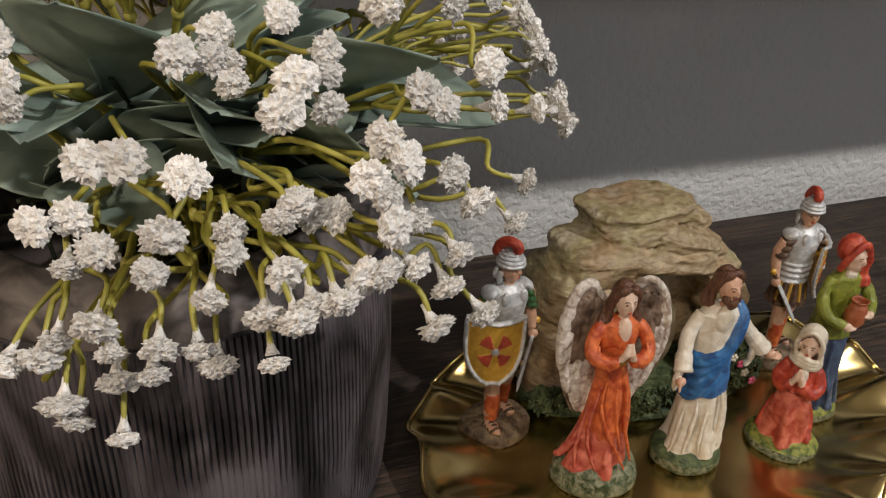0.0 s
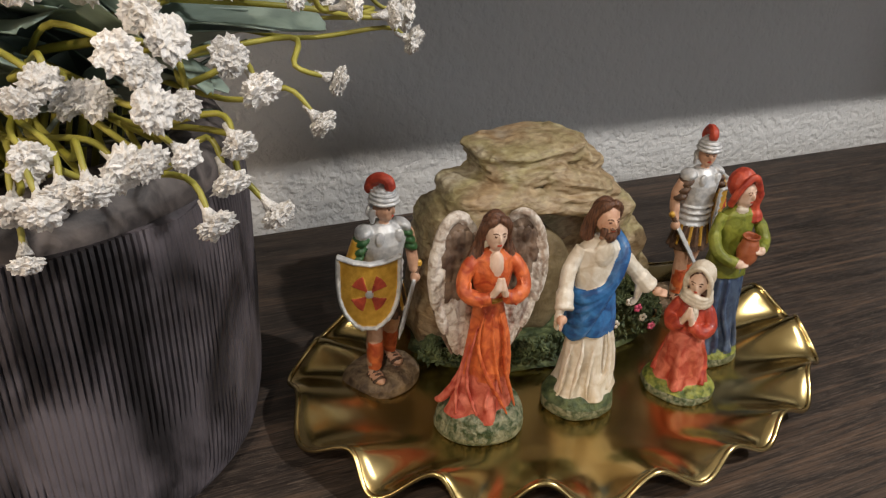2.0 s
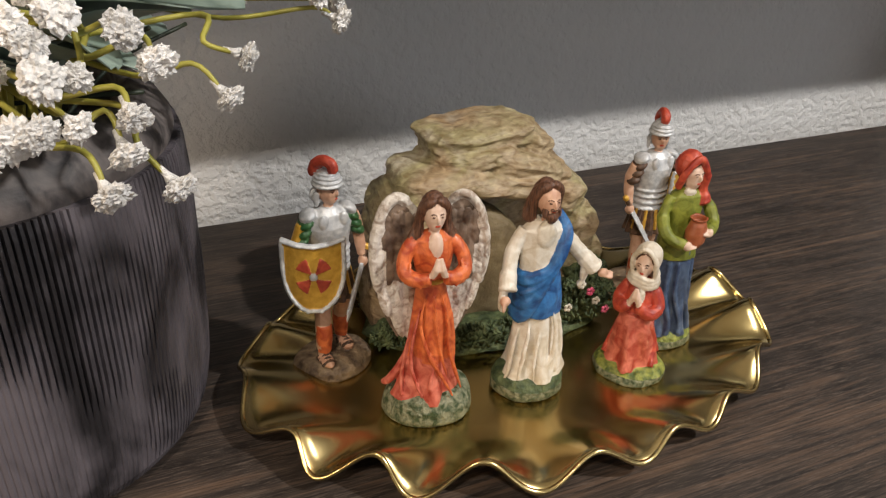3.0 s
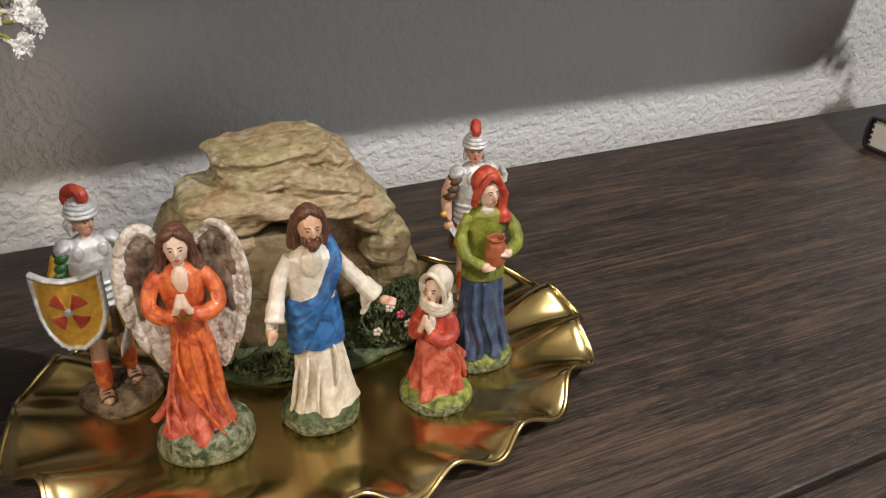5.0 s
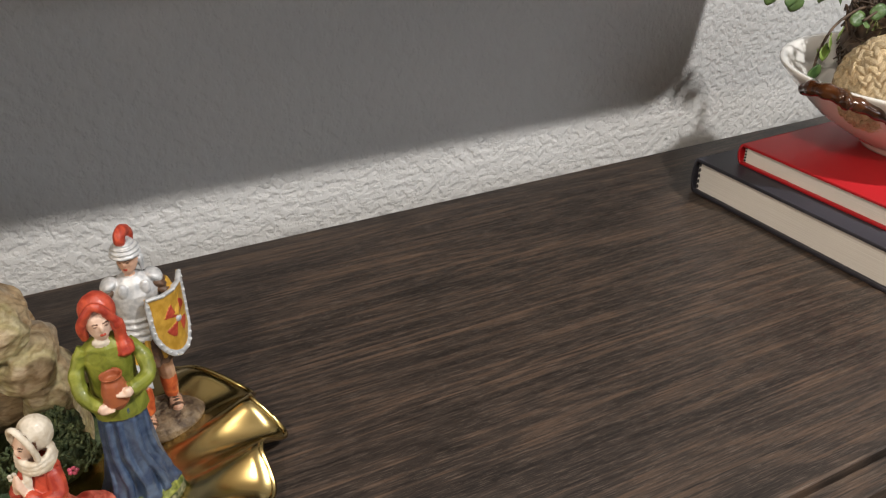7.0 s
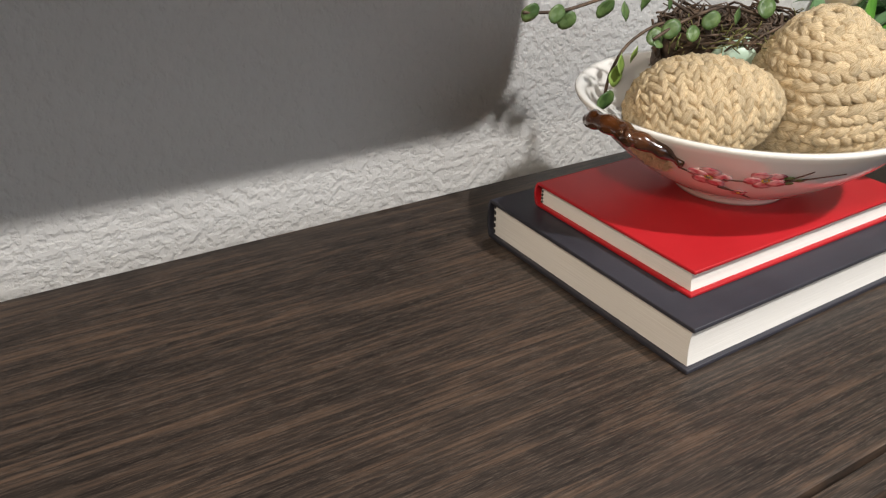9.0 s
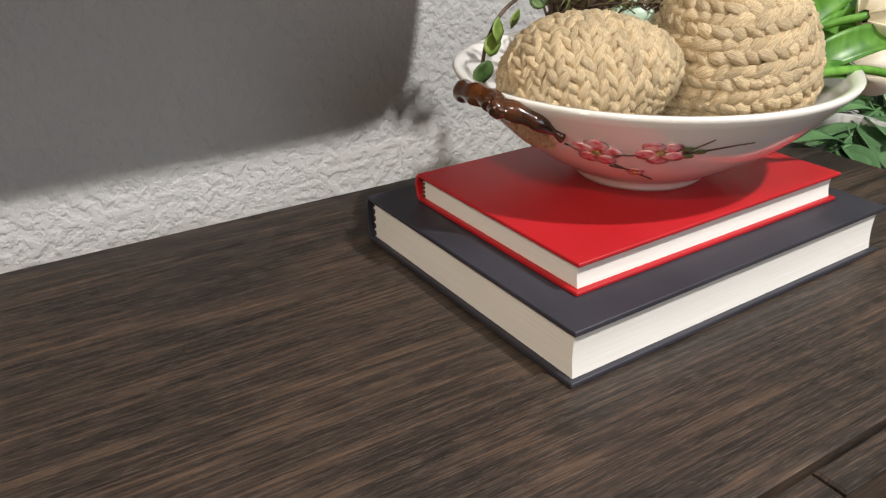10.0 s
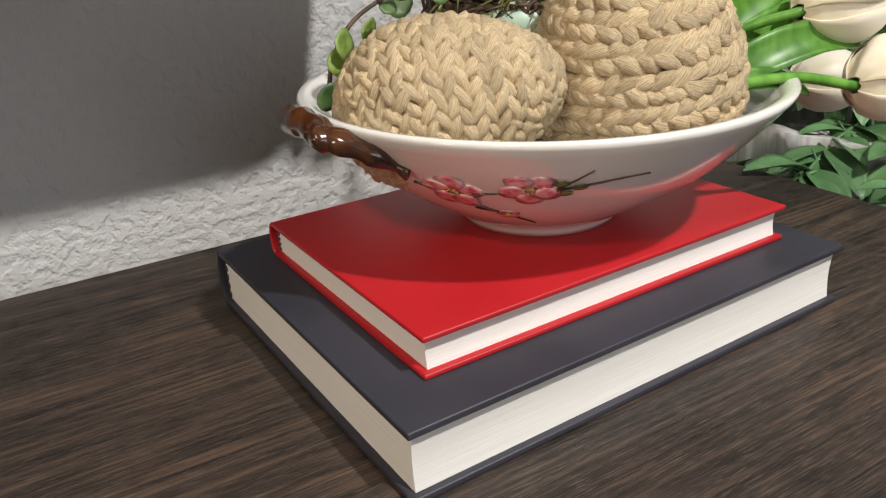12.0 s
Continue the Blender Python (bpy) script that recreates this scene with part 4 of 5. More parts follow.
def soldier(name, place, turn, gaze, arm_colour, mirror, label):
    f = Form()
    mats = [EARTH, TUNIC, SILVER, SKIN, GOLD, CLAY, arm_colour, HAIR, RED, ORANGE]
    s = mirror
    clod(f, 0.025, 0.020, 0.010, (0, 0), 5.0 + s)
    for q, dy in ((-1, -0.006), (1, 0.006)):
        x = q * 0.0072
        f.tube(curve([(x * 0.8, 0, 0.060), (x, dy * 0.4 - 0.002, 0.042), (x * 1.15, dy, 0.028), (x * 1.2, dy, 0.013)], 4), [0.0058] * 4 + [0.0048] * 4 + [0.0044] * 3 + [0.0034] * 2, 3, 10)
        f.loft([(x * 1.12, dy - 0.0006, 0.016, 0.0042, 0.0042), (x * 1.12, dy - 0.0008, 0.026, 0.0050, 0.0050), (x * 1.10, dy - 0.0006, 0.034, 0.0046, 0.0046)], 9, 16)
        f.ell((x * 1.25, dy - 0.005, 0.0120), (0.0040, 0.0085, 0.0030), 3)
        for k in range(4):
            f.tube([(x * 1.25 - 0.0044, dy - 0.009 + 0.003 * k, 0.0115), (x * 1.25, dy - 0.0105 + 0.003 * k, 0.0152), (x * 1.25 + 0.0044, dy - 0.009 + 0.003 * k, 0.0115)], 0.0009, 1, 6)
    f.loft([(0, 0, 0.048, 0.0150, 0.0120, 1.4), (0, 0, 0.056, 0.0135, 0.0108), (0, 0, 0.067, 0.0112, 0.0088, 0.4)], 1, 48, 14, 0.06)
    for k in range(11):
        a = radians(-180 + 18 * k)
        f.tube([(0.0115 * math.cos(a), 0.0092 * math.sin(a), 0.066), (0.0145 * math.cos(a), 0.0118 * math.sin(a), 0.052)], 0.0016, 4 if k % 2 else 1, 6, 0.6)
    f.loft([(0, 0, 0.065, 0.0112, 0.0088), (0, 0, 0.074, 0.0108, 0.0084), (0, 0, 0.086, 0.0124, 0.0094), (0, -0.0004, 0.094, 0.0132, 0.0096), (0, 0, 0.101, 0.0110, 0.0076), (0, 0, 0.1045, 0.0052, 0.0048)], 2, 40)
    for k in range(4):
        z = 0.0665 + 0.0042 * k
        f.tube([(0.0115 * math.cos(a), 0.0091 * math.sin(a), z) for a in [2 * math.pi * q / 22 for q in range(23)]], 0.0011, 2, 6)
    for q in (-1, 1):
        for k in range(4):
            f.ell((q * (0.0120 + 0.0016 * k), 0, 0.1010 - 0.0046 * k), (0.0052, 0.0064, 0.0030), 2 if k == 0 else 6, Matrix.Rotation(radians(q * 28), 3, "Y"))
        f.ell((q * 0.0060, -0.0080, 0.0985), (0.0028, 0.0018, 0.0042), 2)
    # shield arm and sword arm
    f.tube(curve([(-s * 0.0150, 0, 0.096), (-s * 0.0190, -0.001, 0.084), (-s * 0.0170, -0.007, 0.076)], 4), [0.0040] * 5 + [0.0034] * 4, 4, 10)
    shield(f, (-s * 0.0160, -0.0150 if s > 0 else -0.004, 0.073), (-24 if s > 0 else 48), 0.0168, 0.0212, 2, 4, 8)
    f.tube(curve([(s * 0.0150, 0, 0.096), (s * 0.0185, 0.001, 0.085), (s * 0.0190, -0.003, 0.071)], 4), [0.0040] * 4 + [0.0034] * 3 + [0.0028] * 2, 3, 10)
    f.ell((s * 0.0190, -0.0045, 0.0675), (0.0032, 0.0032, 0.0036), 3)
    a, b = Vector((s * 0.0190, -0.0050, 0.0690)), Vector((s * 0.0020, -0.0165, 0.0370))
    d = (b - a).normalized()
    f.tube([a - d * 0.006, a], 0.0016, 1, 8)
    f.ell(a - d * 0.0070, (0.0021, 0.0021, 0.0021), 4)
    f.tube([a + d * 0.003, a + d * 0.0035, b - d * 0.006, b], [0.0040, 0.0038, 0.0034, 0.0003], 2, 6, 0.35)
    # head, helmet and crest
    c = Vector((0, -0.001, 0.1135))
    m = head(f, c, 0.0066, 3, gaze)
    features(f, c, 0.0066, m, 7, 8)
    rows = []
    for i in range(9):
        t = radians(10 * i)
        rows.append([c + m @ Vector((0.0076 * math.cos(t) * math.cos(p), 0.0002 + 0.0084 * math.cos(t) * math.sin(p), 0.0030 + 0.0086 * math.sin(t))) for p in [2 * math.pi * q / 24 for q in range(24)]])
    f.rows(rows, 2)
    for i in range(5):
        t = radians(6 + 15 * i)
        f.tube([c + m @ Vector((0.0079 * math.cos(t) * math.cos(p), 0.0002 + 0.0087 * math.cos(t) * math.sin(p), 0.0032 + 0.0088 * math.sin(t))) for p in [2 * math.pi * q / 24 for q in range(25)]], 0.0006, 2, 5)
    for q in (-1, 1):
        f.ell(c + m @ Vector((q * 0.0060, 0.0036, -0.0042)), (0.0012, 0.0020, 0.0048), 2, m)
    f.ell(c + m @ Vector((0, 0.0070, -0.0030)), (0.0070, 0.0024, 0.0048), 2, m)
    f.tube(curve([c + m @ Vector((0, -0.0045, 0.0105)), c + m @ Vector((0, -0.003, 0.0150)), c + m @ Vector((0, 0.002, 0.0162)), c + m @ Vector((0, 0.008, 0.0128)), c + m @ Vector((0, 0.0105, 0.0055))], 4), [0.0016, 0.0026] + [0.0032] * 12 + [0.0030, 0.0024, 0.0012], 8, 8)
    f.wobble(0.0004, 240)
    return cast(name, f, mats, place, label, "figurine", turn, "figurines on the tray", size=(1.0, 1.0, 1.035))


angel(), robed(), kneeling(), jar_woman()
soldier("soldier_figurine", (0.280, 0.309, ON_TRAY), 8, 30, DEEP_GREEN, 1, "painted resin soldier with a silver helmet and yellow shield")
soldier("soldier_figurine", (0.509, 0.318, ON_TRAY), 2, -24, TUNIC, -1, "painted resin soldier with a red crest standing behind a woman")


def tomb():
    """Rock model with an arched, sealed hollow, its foot overgrown."""
    root = thing("rock_tomb_model", (0.393, 0.338, ON_TRAY - 0.001), "painted resin rock tomb with arched hollow and green foot", "model", -4)
    f = Form()

    def slab(c, r, tilt, power=0.62, seed=0.0):
        """A weathered boulder: a rounded block with a lumpy skin and a lean."""
        m = Matrix.Rotation(radians(-tilt), 3, "Y")
        rows = []
        for i in range(25):
            a = math.pi * (i + (0.03 if i == 0 else -0.03 if i == 24 else 0)) / 24
            row = []
            for j in range(48):
                b = 2 * math.pi * j / 48
                p = [math.sin(a) * math.cos(b), math.sin(a) * math.sin(b), -math.cos(a)]
                p = Vector([math.copysign(abs(k) ** power, k) for k in p])
                p *= 1 + 0.12 * noise.noise(p * 1.7 + Vector((seed, c[0] * 60, c[2] * 60))) + 0.05 * noise.noise(p * 5 + Vector((seed, 0, 3)))
                row.append(Vector(c) + m @ Vector((p.x * r[0], p.y * r[1], p.z * r[2])))
            rows.append(row)
        f.rows(rows, 0)

    # back wall of the hollow, then the boulders round and over it
    slab((0.000, 0.016, 0.052), (0.062, 0.022, 0.050), 0, 0.7, 1)
    slab((-0.060, -0.002, 0.042), (0.022, 0.032, 0.046), -4, 0.7, 2)
    slab((-0.060, -0.004, 0.078), (0.019, 0.030, 0.024), -6, 0.66, 14)
    slab((-0.044, -0.010, 0.082), (0.026, 0.022, 0.016), -12, 0.66, 13)
    slab((-0.038, -0.004, 0.1015), (0.029, 0.030, 0.0135), 3, 0.66, 3)
    slab((0.006, -0.004, 0.1025), (0.042, 0.032, 0.0085), -7, 0.6, 4)
    slab((0.018, 0.000, 0.1110), (0.032, 0.031, 0.0085), -14, 0.6, 5)
    slab((-0.012, 0.004, 0.1170), (0.032, 0.029, 0.0075), 7, 0.6, 6)
    slab((-0.008, 0.008, 0.1270), (0.036, 0.027, 0.0080), 4, 0.58, 7)
    slab((0.028, 0.006, 0.1210), (0.012, 0.024, 0.0085), -22, 0.62, 8)
    slab((0.046, -0.004, 0.0900), (0.015, 0.028, 0.0135), -32, 0.66, 9)
    slab((0.056, -0.008, 0.0660), (0.015, 0.026, 0.0150), -14, 0.66, 10)
    slab((0.063, -0.010, 0.0440), (0.014, 0.025, 0.0170), -6, 0.66, 11)
    slab((0.062, -0.012, 0.0160), (0.015, 0.026, 0.0190), 4, 0.66, 12)
    for v in range(len(f.v)):
        p = Vector(f.v[v])
        crack = abs(noise.noise(Vector((p.x * 18 + 7 * p.z, p.y * 18, p.z * 75))))
        away = Vector((p.x * 0.4, p.y, 0)).normalized()
        f.v[v] = tuple(p + 0.0015 * noise.noise_vector(p * 95) + 0.0008 * noise.noise_vector(p * 260) - away * 0.0020 * max(0.0, 0.13 - crack) / 0.13)
    part("rock", fused(f, [ROCK], 0.0009, 0), None, root)
    door = Form()
    rows = []
    for y, k in ((-0.010, 0.98), (-0.022, 1.0), (-0.0265, 0.97), (-0.0290, 0.90), (-0.0300, 0.6), (-0.0302, 0.03)):
        rows.append([Vector((-0.020 + 0.040 * k * math.cos(a), y, 0.046 + 0.044 * k * math.sin(a))) + 0.0012 * noise.noise_vector(Vector((3 * math.cos(a), 3 * math.sin(a), k * 3))) for a in [2 * math.pi * j / 48 for j in range(48)]])
    door.rows(rows)
    part("door_stone", door, ROCK_DARK, root, "smooth olive-brown rolled door stone")
    r6 = random.Random(5)
    plinth = Form()
    plinth.ell((0, -0.008, 0.003), (0.090, 0.047, 0.010), 0, None, 64, 10, 0.2)
    plinth.v = [(x, y, max(z, 0.0)) for x, y, z in plinth.v]
    part("plinth", plinth, GRASS, root, "grassy green plinth")
    for cx, cy, cz, rx, rz, cnt in ((0.056, -0.040, 0.018, 0.026, 0.020, 260), (-0.010, -0.044, 0.010, 0.036, 0.008, 170), (-0.066, -0.034, 0.012, 0.020, 0.012, 120), (0.062, -0.034, 0.034, 0.014, 0.014, 110)):
        f = Form()
        f.ell((cx, cy + 0.004, cz), (rx * 0.9, 0.012, rz * 0.9), 0, None, 20, 12, 0.35)
        for _ in range(cnt):
            a, e = r6.uniform(0, 2 * math.pi), r6.uniform(-0.3, 1.3)
            p = Vector((cx + rx * math.cos(a) * math.cos(e), cy - 0.012 * abs(math.sin(a)) * math.cos(e), max(0.004, cz + rz * math.sin(e))))
            f.ell(p, (0.0030, 0.0013, 0.0008), 0, Euler((r6.uniform(0, 6), r6.uniform(0, 6), r6.uniform(0, 6))).to_matrix(), 6, 4)
        part("shrub", f, GRASS, root, "clump of small green leaves")
    for x, z, mat in ((0.048, 0.040, WHITE), (0.060, 0.026, WHITE), (0.040, 0.024, WHITE), (0.055, 0.034, PINK_DOT), (0.068, 0.018, PINK_DOT)):
        f = Form()
        for k in range(5):
            a = 2 * math.pi * k / 5
            f.ell((x + 0.0019 * math.cos(a), -0.0535, z + 0.0019 * math.sin(a)), (0.0014, 0.0010, 0.0014), 0, seg=7, ring=5)
        part("blossom", f, mat, root, "tiny painted blossom")


tomb()


# ---- vase and flowers ----
VC = (0.103, 0.336)


def vase():
    root = thing("vase", (*VC, 0.0), "dark mottled stoneware vase with fine vertical ribs", "vase")
    body = Form()
    ribs = 236
    seg = ribs * 4
    prof = [(0.0, 0.095), (0.003, 0.1005), (0.010, 0.1045), (0.02, 0.1065), (0.03, 0.1075), (0.045, 0.1085), (0.06, 0.109), (0.075, 0.1095), (0.09, 0.1095), (0.105, 0.1095), (0.12, 0.1095), (0.14, 0.109), (0.155, 0.108), (0.161, 0.107)]
    rows = []
    for z, r in prof:
        row = []
        for j in range(seg):
            a = 2 * math.pi * j / seg + 0.0015 * math.sin(z * 60 + j)
            g = (0.0006, 0.0007, -0.0021, 0.0005)[j % 4] * (0.6 + 0.8 * abs(noise.noise(Vector((math.cos(a) * 7, math.sin(a) * 7, z * 9)))))
            worn = 1.0 if noise.noise(Vector((math.cos(a) * 3, math.sin(a) * 3, z * 22))) < 0.02 else 0.22
            q = r + g * worn if z > 0.002 else r
            zz = z + (0.0030 * noise.noise(Vector((math.cos(a) * 3, math.sin(a) * 3, 5))) if z > 0.15 else 0)
            row.append((q * math.cos(a), q * math.sin(a), zz))
        rows.append(row)
    body.rows(rows)
    part("body", body, VASE, root, smooth=False)
    top = Form()
    rows = []
    for z, r in ((0.158, 0.1030), (0.164, 0.1050), (0.170, 0.1035), (0.177, 0.0990), (0.182, 0.0930), (0.184, 0.087), (0.182, 0.082), (0.165, 0.080), (0.12, 0.079)):
        row = []
        for j in range(96):
            a = 2 * math.pi * j / 96
            q = r * (1 + 0.012 * noise.noise(Vector((math.cos(a) * 4, math.sin(a) * 4, z * 60))))
            row.append((q * math.cos(a), q * math.sin(a), z))
        rows.append(row)
    top.rows(rows, cap=False)
    part("shoulder", top, VASE_TOP, root, "smooth cracked stoneware shoulder")
    soil = Form()
    soil.rows([[(0.0795 * k * math.cos(2 * math.pi * j / 32), 0.0795 * k * math.sin(2 * math.pi * j / 32), 0.150) for j in range(32)] for k in (1, 0.02)])
    part("filling", soil, SOIL, root, "dark filling inside the vase")


vase()
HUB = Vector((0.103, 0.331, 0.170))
rnd = random.Random(11)


def bloom_mesh(seed, fine):
    """A ruffled little head of packed petals, flared from its stem."""
    bm = bmesh.new()
    bmesh.ops.create_icosphere(bm, subdivisions=4 if fine else 3, radius=1.0)
    o = Vector((seed * 7.1, seed * 3.3, seed))
    for v in bm.verts:
        p = v.co.copy()
        lump = noise.noise(p * 2.4 + o)
        ruff = abs(noise.noise(p * 6.0 + o)) + 1.1 * abs(noise.noise(p * 14 + o))
        r = 0.80 + 0.34 * lump + 0.46 * ruff
        if p.z < -0.1:
            r *= 1 - 0.35 * (-p.z - 0.1)
        v.co = Vector((p.x, p.y, p.z * 0.70)) * r * 0.0054
    me = bpy.data.meshes.new("flower_head")
    bm.to_mesh(me)
    bm.free()
    me.materials.append(BLOOM)
    me.polygons.foreach_set("use_smooth", [False] * len(me.polygons))
    return me


BLOOMS = [bloom_mesh(k, True) for k in range(8)]
SMALL_BLOOMS = [bloom_mesh(k, False) for k in range(8)]


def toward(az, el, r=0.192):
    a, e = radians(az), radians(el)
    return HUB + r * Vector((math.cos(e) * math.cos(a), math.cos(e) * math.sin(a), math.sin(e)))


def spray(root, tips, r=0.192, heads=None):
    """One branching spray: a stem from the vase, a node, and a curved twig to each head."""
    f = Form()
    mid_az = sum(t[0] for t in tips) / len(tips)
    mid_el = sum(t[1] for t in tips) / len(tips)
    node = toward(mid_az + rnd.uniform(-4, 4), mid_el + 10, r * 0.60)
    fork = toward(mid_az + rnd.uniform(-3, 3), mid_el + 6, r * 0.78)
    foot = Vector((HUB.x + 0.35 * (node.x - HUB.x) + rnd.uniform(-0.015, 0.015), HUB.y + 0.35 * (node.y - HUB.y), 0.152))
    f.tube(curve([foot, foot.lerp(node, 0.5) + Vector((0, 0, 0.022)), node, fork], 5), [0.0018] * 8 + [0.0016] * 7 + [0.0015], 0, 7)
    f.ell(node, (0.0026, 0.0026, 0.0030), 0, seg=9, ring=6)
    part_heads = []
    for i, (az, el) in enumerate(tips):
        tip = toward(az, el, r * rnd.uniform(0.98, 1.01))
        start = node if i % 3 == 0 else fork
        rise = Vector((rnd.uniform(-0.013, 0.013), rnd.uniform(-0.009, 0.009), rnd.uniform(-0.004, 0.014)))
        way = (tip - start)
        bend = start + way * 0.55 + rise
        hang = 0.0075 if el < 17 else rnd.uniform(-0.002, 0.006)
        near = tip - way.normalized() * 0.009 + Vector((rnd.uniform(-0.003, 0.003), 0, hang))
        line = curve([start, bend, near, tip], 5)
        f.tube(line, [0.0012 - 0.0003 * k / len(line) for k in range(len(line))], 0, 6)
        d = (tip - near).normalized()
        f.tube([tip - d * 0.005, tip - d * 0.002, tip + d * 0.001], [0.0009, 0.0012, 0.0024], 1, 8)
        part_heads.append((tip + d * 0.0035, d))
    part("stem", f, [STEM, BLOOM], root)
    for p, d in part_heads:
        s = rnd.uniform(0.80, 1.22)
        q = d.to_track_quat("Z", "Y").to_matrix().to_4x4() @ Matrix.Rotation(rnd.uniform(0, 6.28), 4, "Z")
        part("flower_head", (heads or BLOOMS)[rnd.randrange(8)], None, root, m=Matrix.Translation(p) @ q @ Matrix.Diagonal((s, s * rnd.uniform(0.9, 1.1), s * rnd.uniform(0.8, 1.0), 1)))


def broad_leaf(length, width, fold, droop):
    f = Form()
    rows = []
    for i in range(15):
        u = i / 14
        w = width * (math.sin(math.pi * min(1, u * 0.96 + 0.03)) ** 0.75) * (1 - 0.15 * u)
        row = []
        for j in range(9):
            q = j / 4 - 1
            row.append((q * w, length * u, fold * abs(q) ** 1.5 * w - droop * u * u * length + 0.03 * width * math.sin(9 * u + 3 * q)))
        rows.append(row)
    under = [[(x, y, z - 0.0005) for x, y, z in r] for r in rows]
    f.rows([a + b[::-1] for a, b in zip(rows, under)])
    f.tube([(0, -0.012, 0), (0, 0, 0.0002), (0, length * 0.6, 0.0003 - droop * 0.36 * length)], [0.0011, 0.0010, 0.0004], 0, 6)
    return f


def bouquet():
    root = thing("flower_bouquet", (0, 0, 0), "artificial white gypsophila with grey-green leaves in a vase", "flowers")
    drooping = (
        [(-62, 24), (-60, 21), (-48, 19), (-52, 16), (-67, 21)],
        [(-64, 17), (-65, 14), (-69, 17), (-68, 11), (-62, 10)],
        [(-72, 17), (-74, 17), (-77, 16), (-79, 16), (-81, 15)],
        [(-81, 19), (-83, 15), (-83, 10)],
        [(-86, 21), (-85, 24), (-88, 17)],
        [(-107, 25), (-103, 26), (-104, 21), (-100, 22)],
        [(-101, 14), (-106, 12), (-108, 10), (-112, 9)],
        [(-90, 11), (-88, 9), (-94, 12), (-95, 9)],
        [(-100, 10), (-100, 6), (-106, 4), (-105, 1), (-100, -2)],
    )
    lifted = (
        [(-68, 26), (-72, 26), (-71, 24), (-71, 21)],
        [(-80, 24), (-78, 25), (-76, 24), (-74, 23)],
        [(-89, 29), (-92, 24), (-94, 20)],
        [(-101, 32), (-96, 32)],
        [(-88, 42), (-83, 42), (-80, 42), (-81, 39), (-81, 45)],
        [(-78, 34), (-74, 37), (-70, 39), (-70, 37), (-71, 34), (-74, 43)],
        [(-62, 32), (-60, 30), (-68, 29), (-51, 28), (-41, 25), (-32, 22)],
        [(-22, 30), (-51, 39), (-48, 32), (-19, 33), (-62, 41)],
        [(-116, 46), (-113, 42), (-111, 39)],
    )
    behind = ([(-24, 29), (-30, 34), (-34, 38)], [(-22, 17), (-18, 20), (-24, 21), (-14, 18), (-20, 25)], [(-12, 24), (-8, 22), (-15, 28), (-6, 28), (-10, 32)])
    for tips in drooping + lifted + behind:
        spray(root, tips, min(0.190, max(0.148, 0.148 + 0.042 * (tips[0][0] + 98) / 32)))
    for k in range(22):
        az = 5 + 245 * (k + 0.5) / 22
        el = rnd.choice((18, 32, 48, 62))
        if 5 < az < 175:
            el = 18  # kept low under the unseen wall panel
        spray(root, [(az + rnd.uniform(-9, 9), el + rnd.uniform(-7, 7)) for _ in range(5)], 0.185, SMALL_BLOOMS)
    for k in range(5):
        spray(root, [(-130 + 30 * k + rnd.uniform(-10, 10), 58 + rnd.uniform(-8, 10)) for _ in range(5)], 0.185, SMALL_BLOOMS)
    shapes = [broad_leaf(0.070, 0.031, 0.25, 0.2).mesh("leaf", EUCALYPTUS), broad_leaf(0.050, 0.022, 0.35, 0.35).mesh("leaf", EUCALYPTUS), broad_leaf(0.045, 0.024, 0.1, 0.1).mesh("leaf", EUCALYPTUS)]
    for k in range(50):
        az = rnd.uniform(-180, 180) if k > 28 else rnd.uniform(-120, -10)
        el = rnd.uniform(24, 64)
        if az > 0:
            el = min(el, 34)
        r = rnd.uniform(0.050, 0.118)
        p = toward(az, el, r)
        m = Matrix.Translation(p) @ Matrix.Rotation(radians(az - 90 + rnd.uniform(-55, 55)), 4, "Z") @ Matrix.Rotation(radians(rnd.uniform(0, 60)), 4, "X") @ Matrix.Rotation(radians(rnd.uniform(-50, 50)), 4, "Y")
        part("leaf", shapes[k % 3], None, root, m=m)
    # nearly black stems in the middle; their colour darkens the gaps between sprays
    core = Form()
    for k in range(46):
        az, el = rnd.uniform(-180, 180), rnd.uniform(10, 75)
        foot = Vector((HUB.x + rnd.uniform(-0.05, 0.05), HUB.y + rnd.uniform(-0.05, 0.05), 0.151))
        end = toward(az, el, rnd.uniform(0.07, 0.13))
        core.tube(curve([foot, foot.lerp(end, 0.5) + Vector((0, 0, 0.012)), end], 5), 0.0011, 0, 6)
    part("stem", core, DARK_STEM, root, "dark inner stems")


bouquet()


# ---- bowl of decorations ----
BOWL = Vector((1.194, 0.330, BOOK_TOP))
OUTER = [(0.0, 0.044), (0.003, 0.046), (0.0055, 0.047), (0.010, 0.056), (0.020, 0.073), (0.032, 0.0905), (0.046, 0.1060), (0.058, 0.1170), (0.067, 0.1245), (0.0715, 0.1283), (0.0740, 0.1292)]


def outer_radius(z):
    for (z0, r0), (z1, r1) in zip(OUTER, OUTER[1:]):
        if z <= z1:
            return r0 + (r1 - r0) * (z - z0) / (z1 - z0)
    return OUTER[-1][1]


def on_bowl(az, z, lift=0.0):
    r = outer_radius(z) + lift
    return Vector((r * math.cos(radians(az)), r * math.sin(radians(az)), z - lift * 0.6))


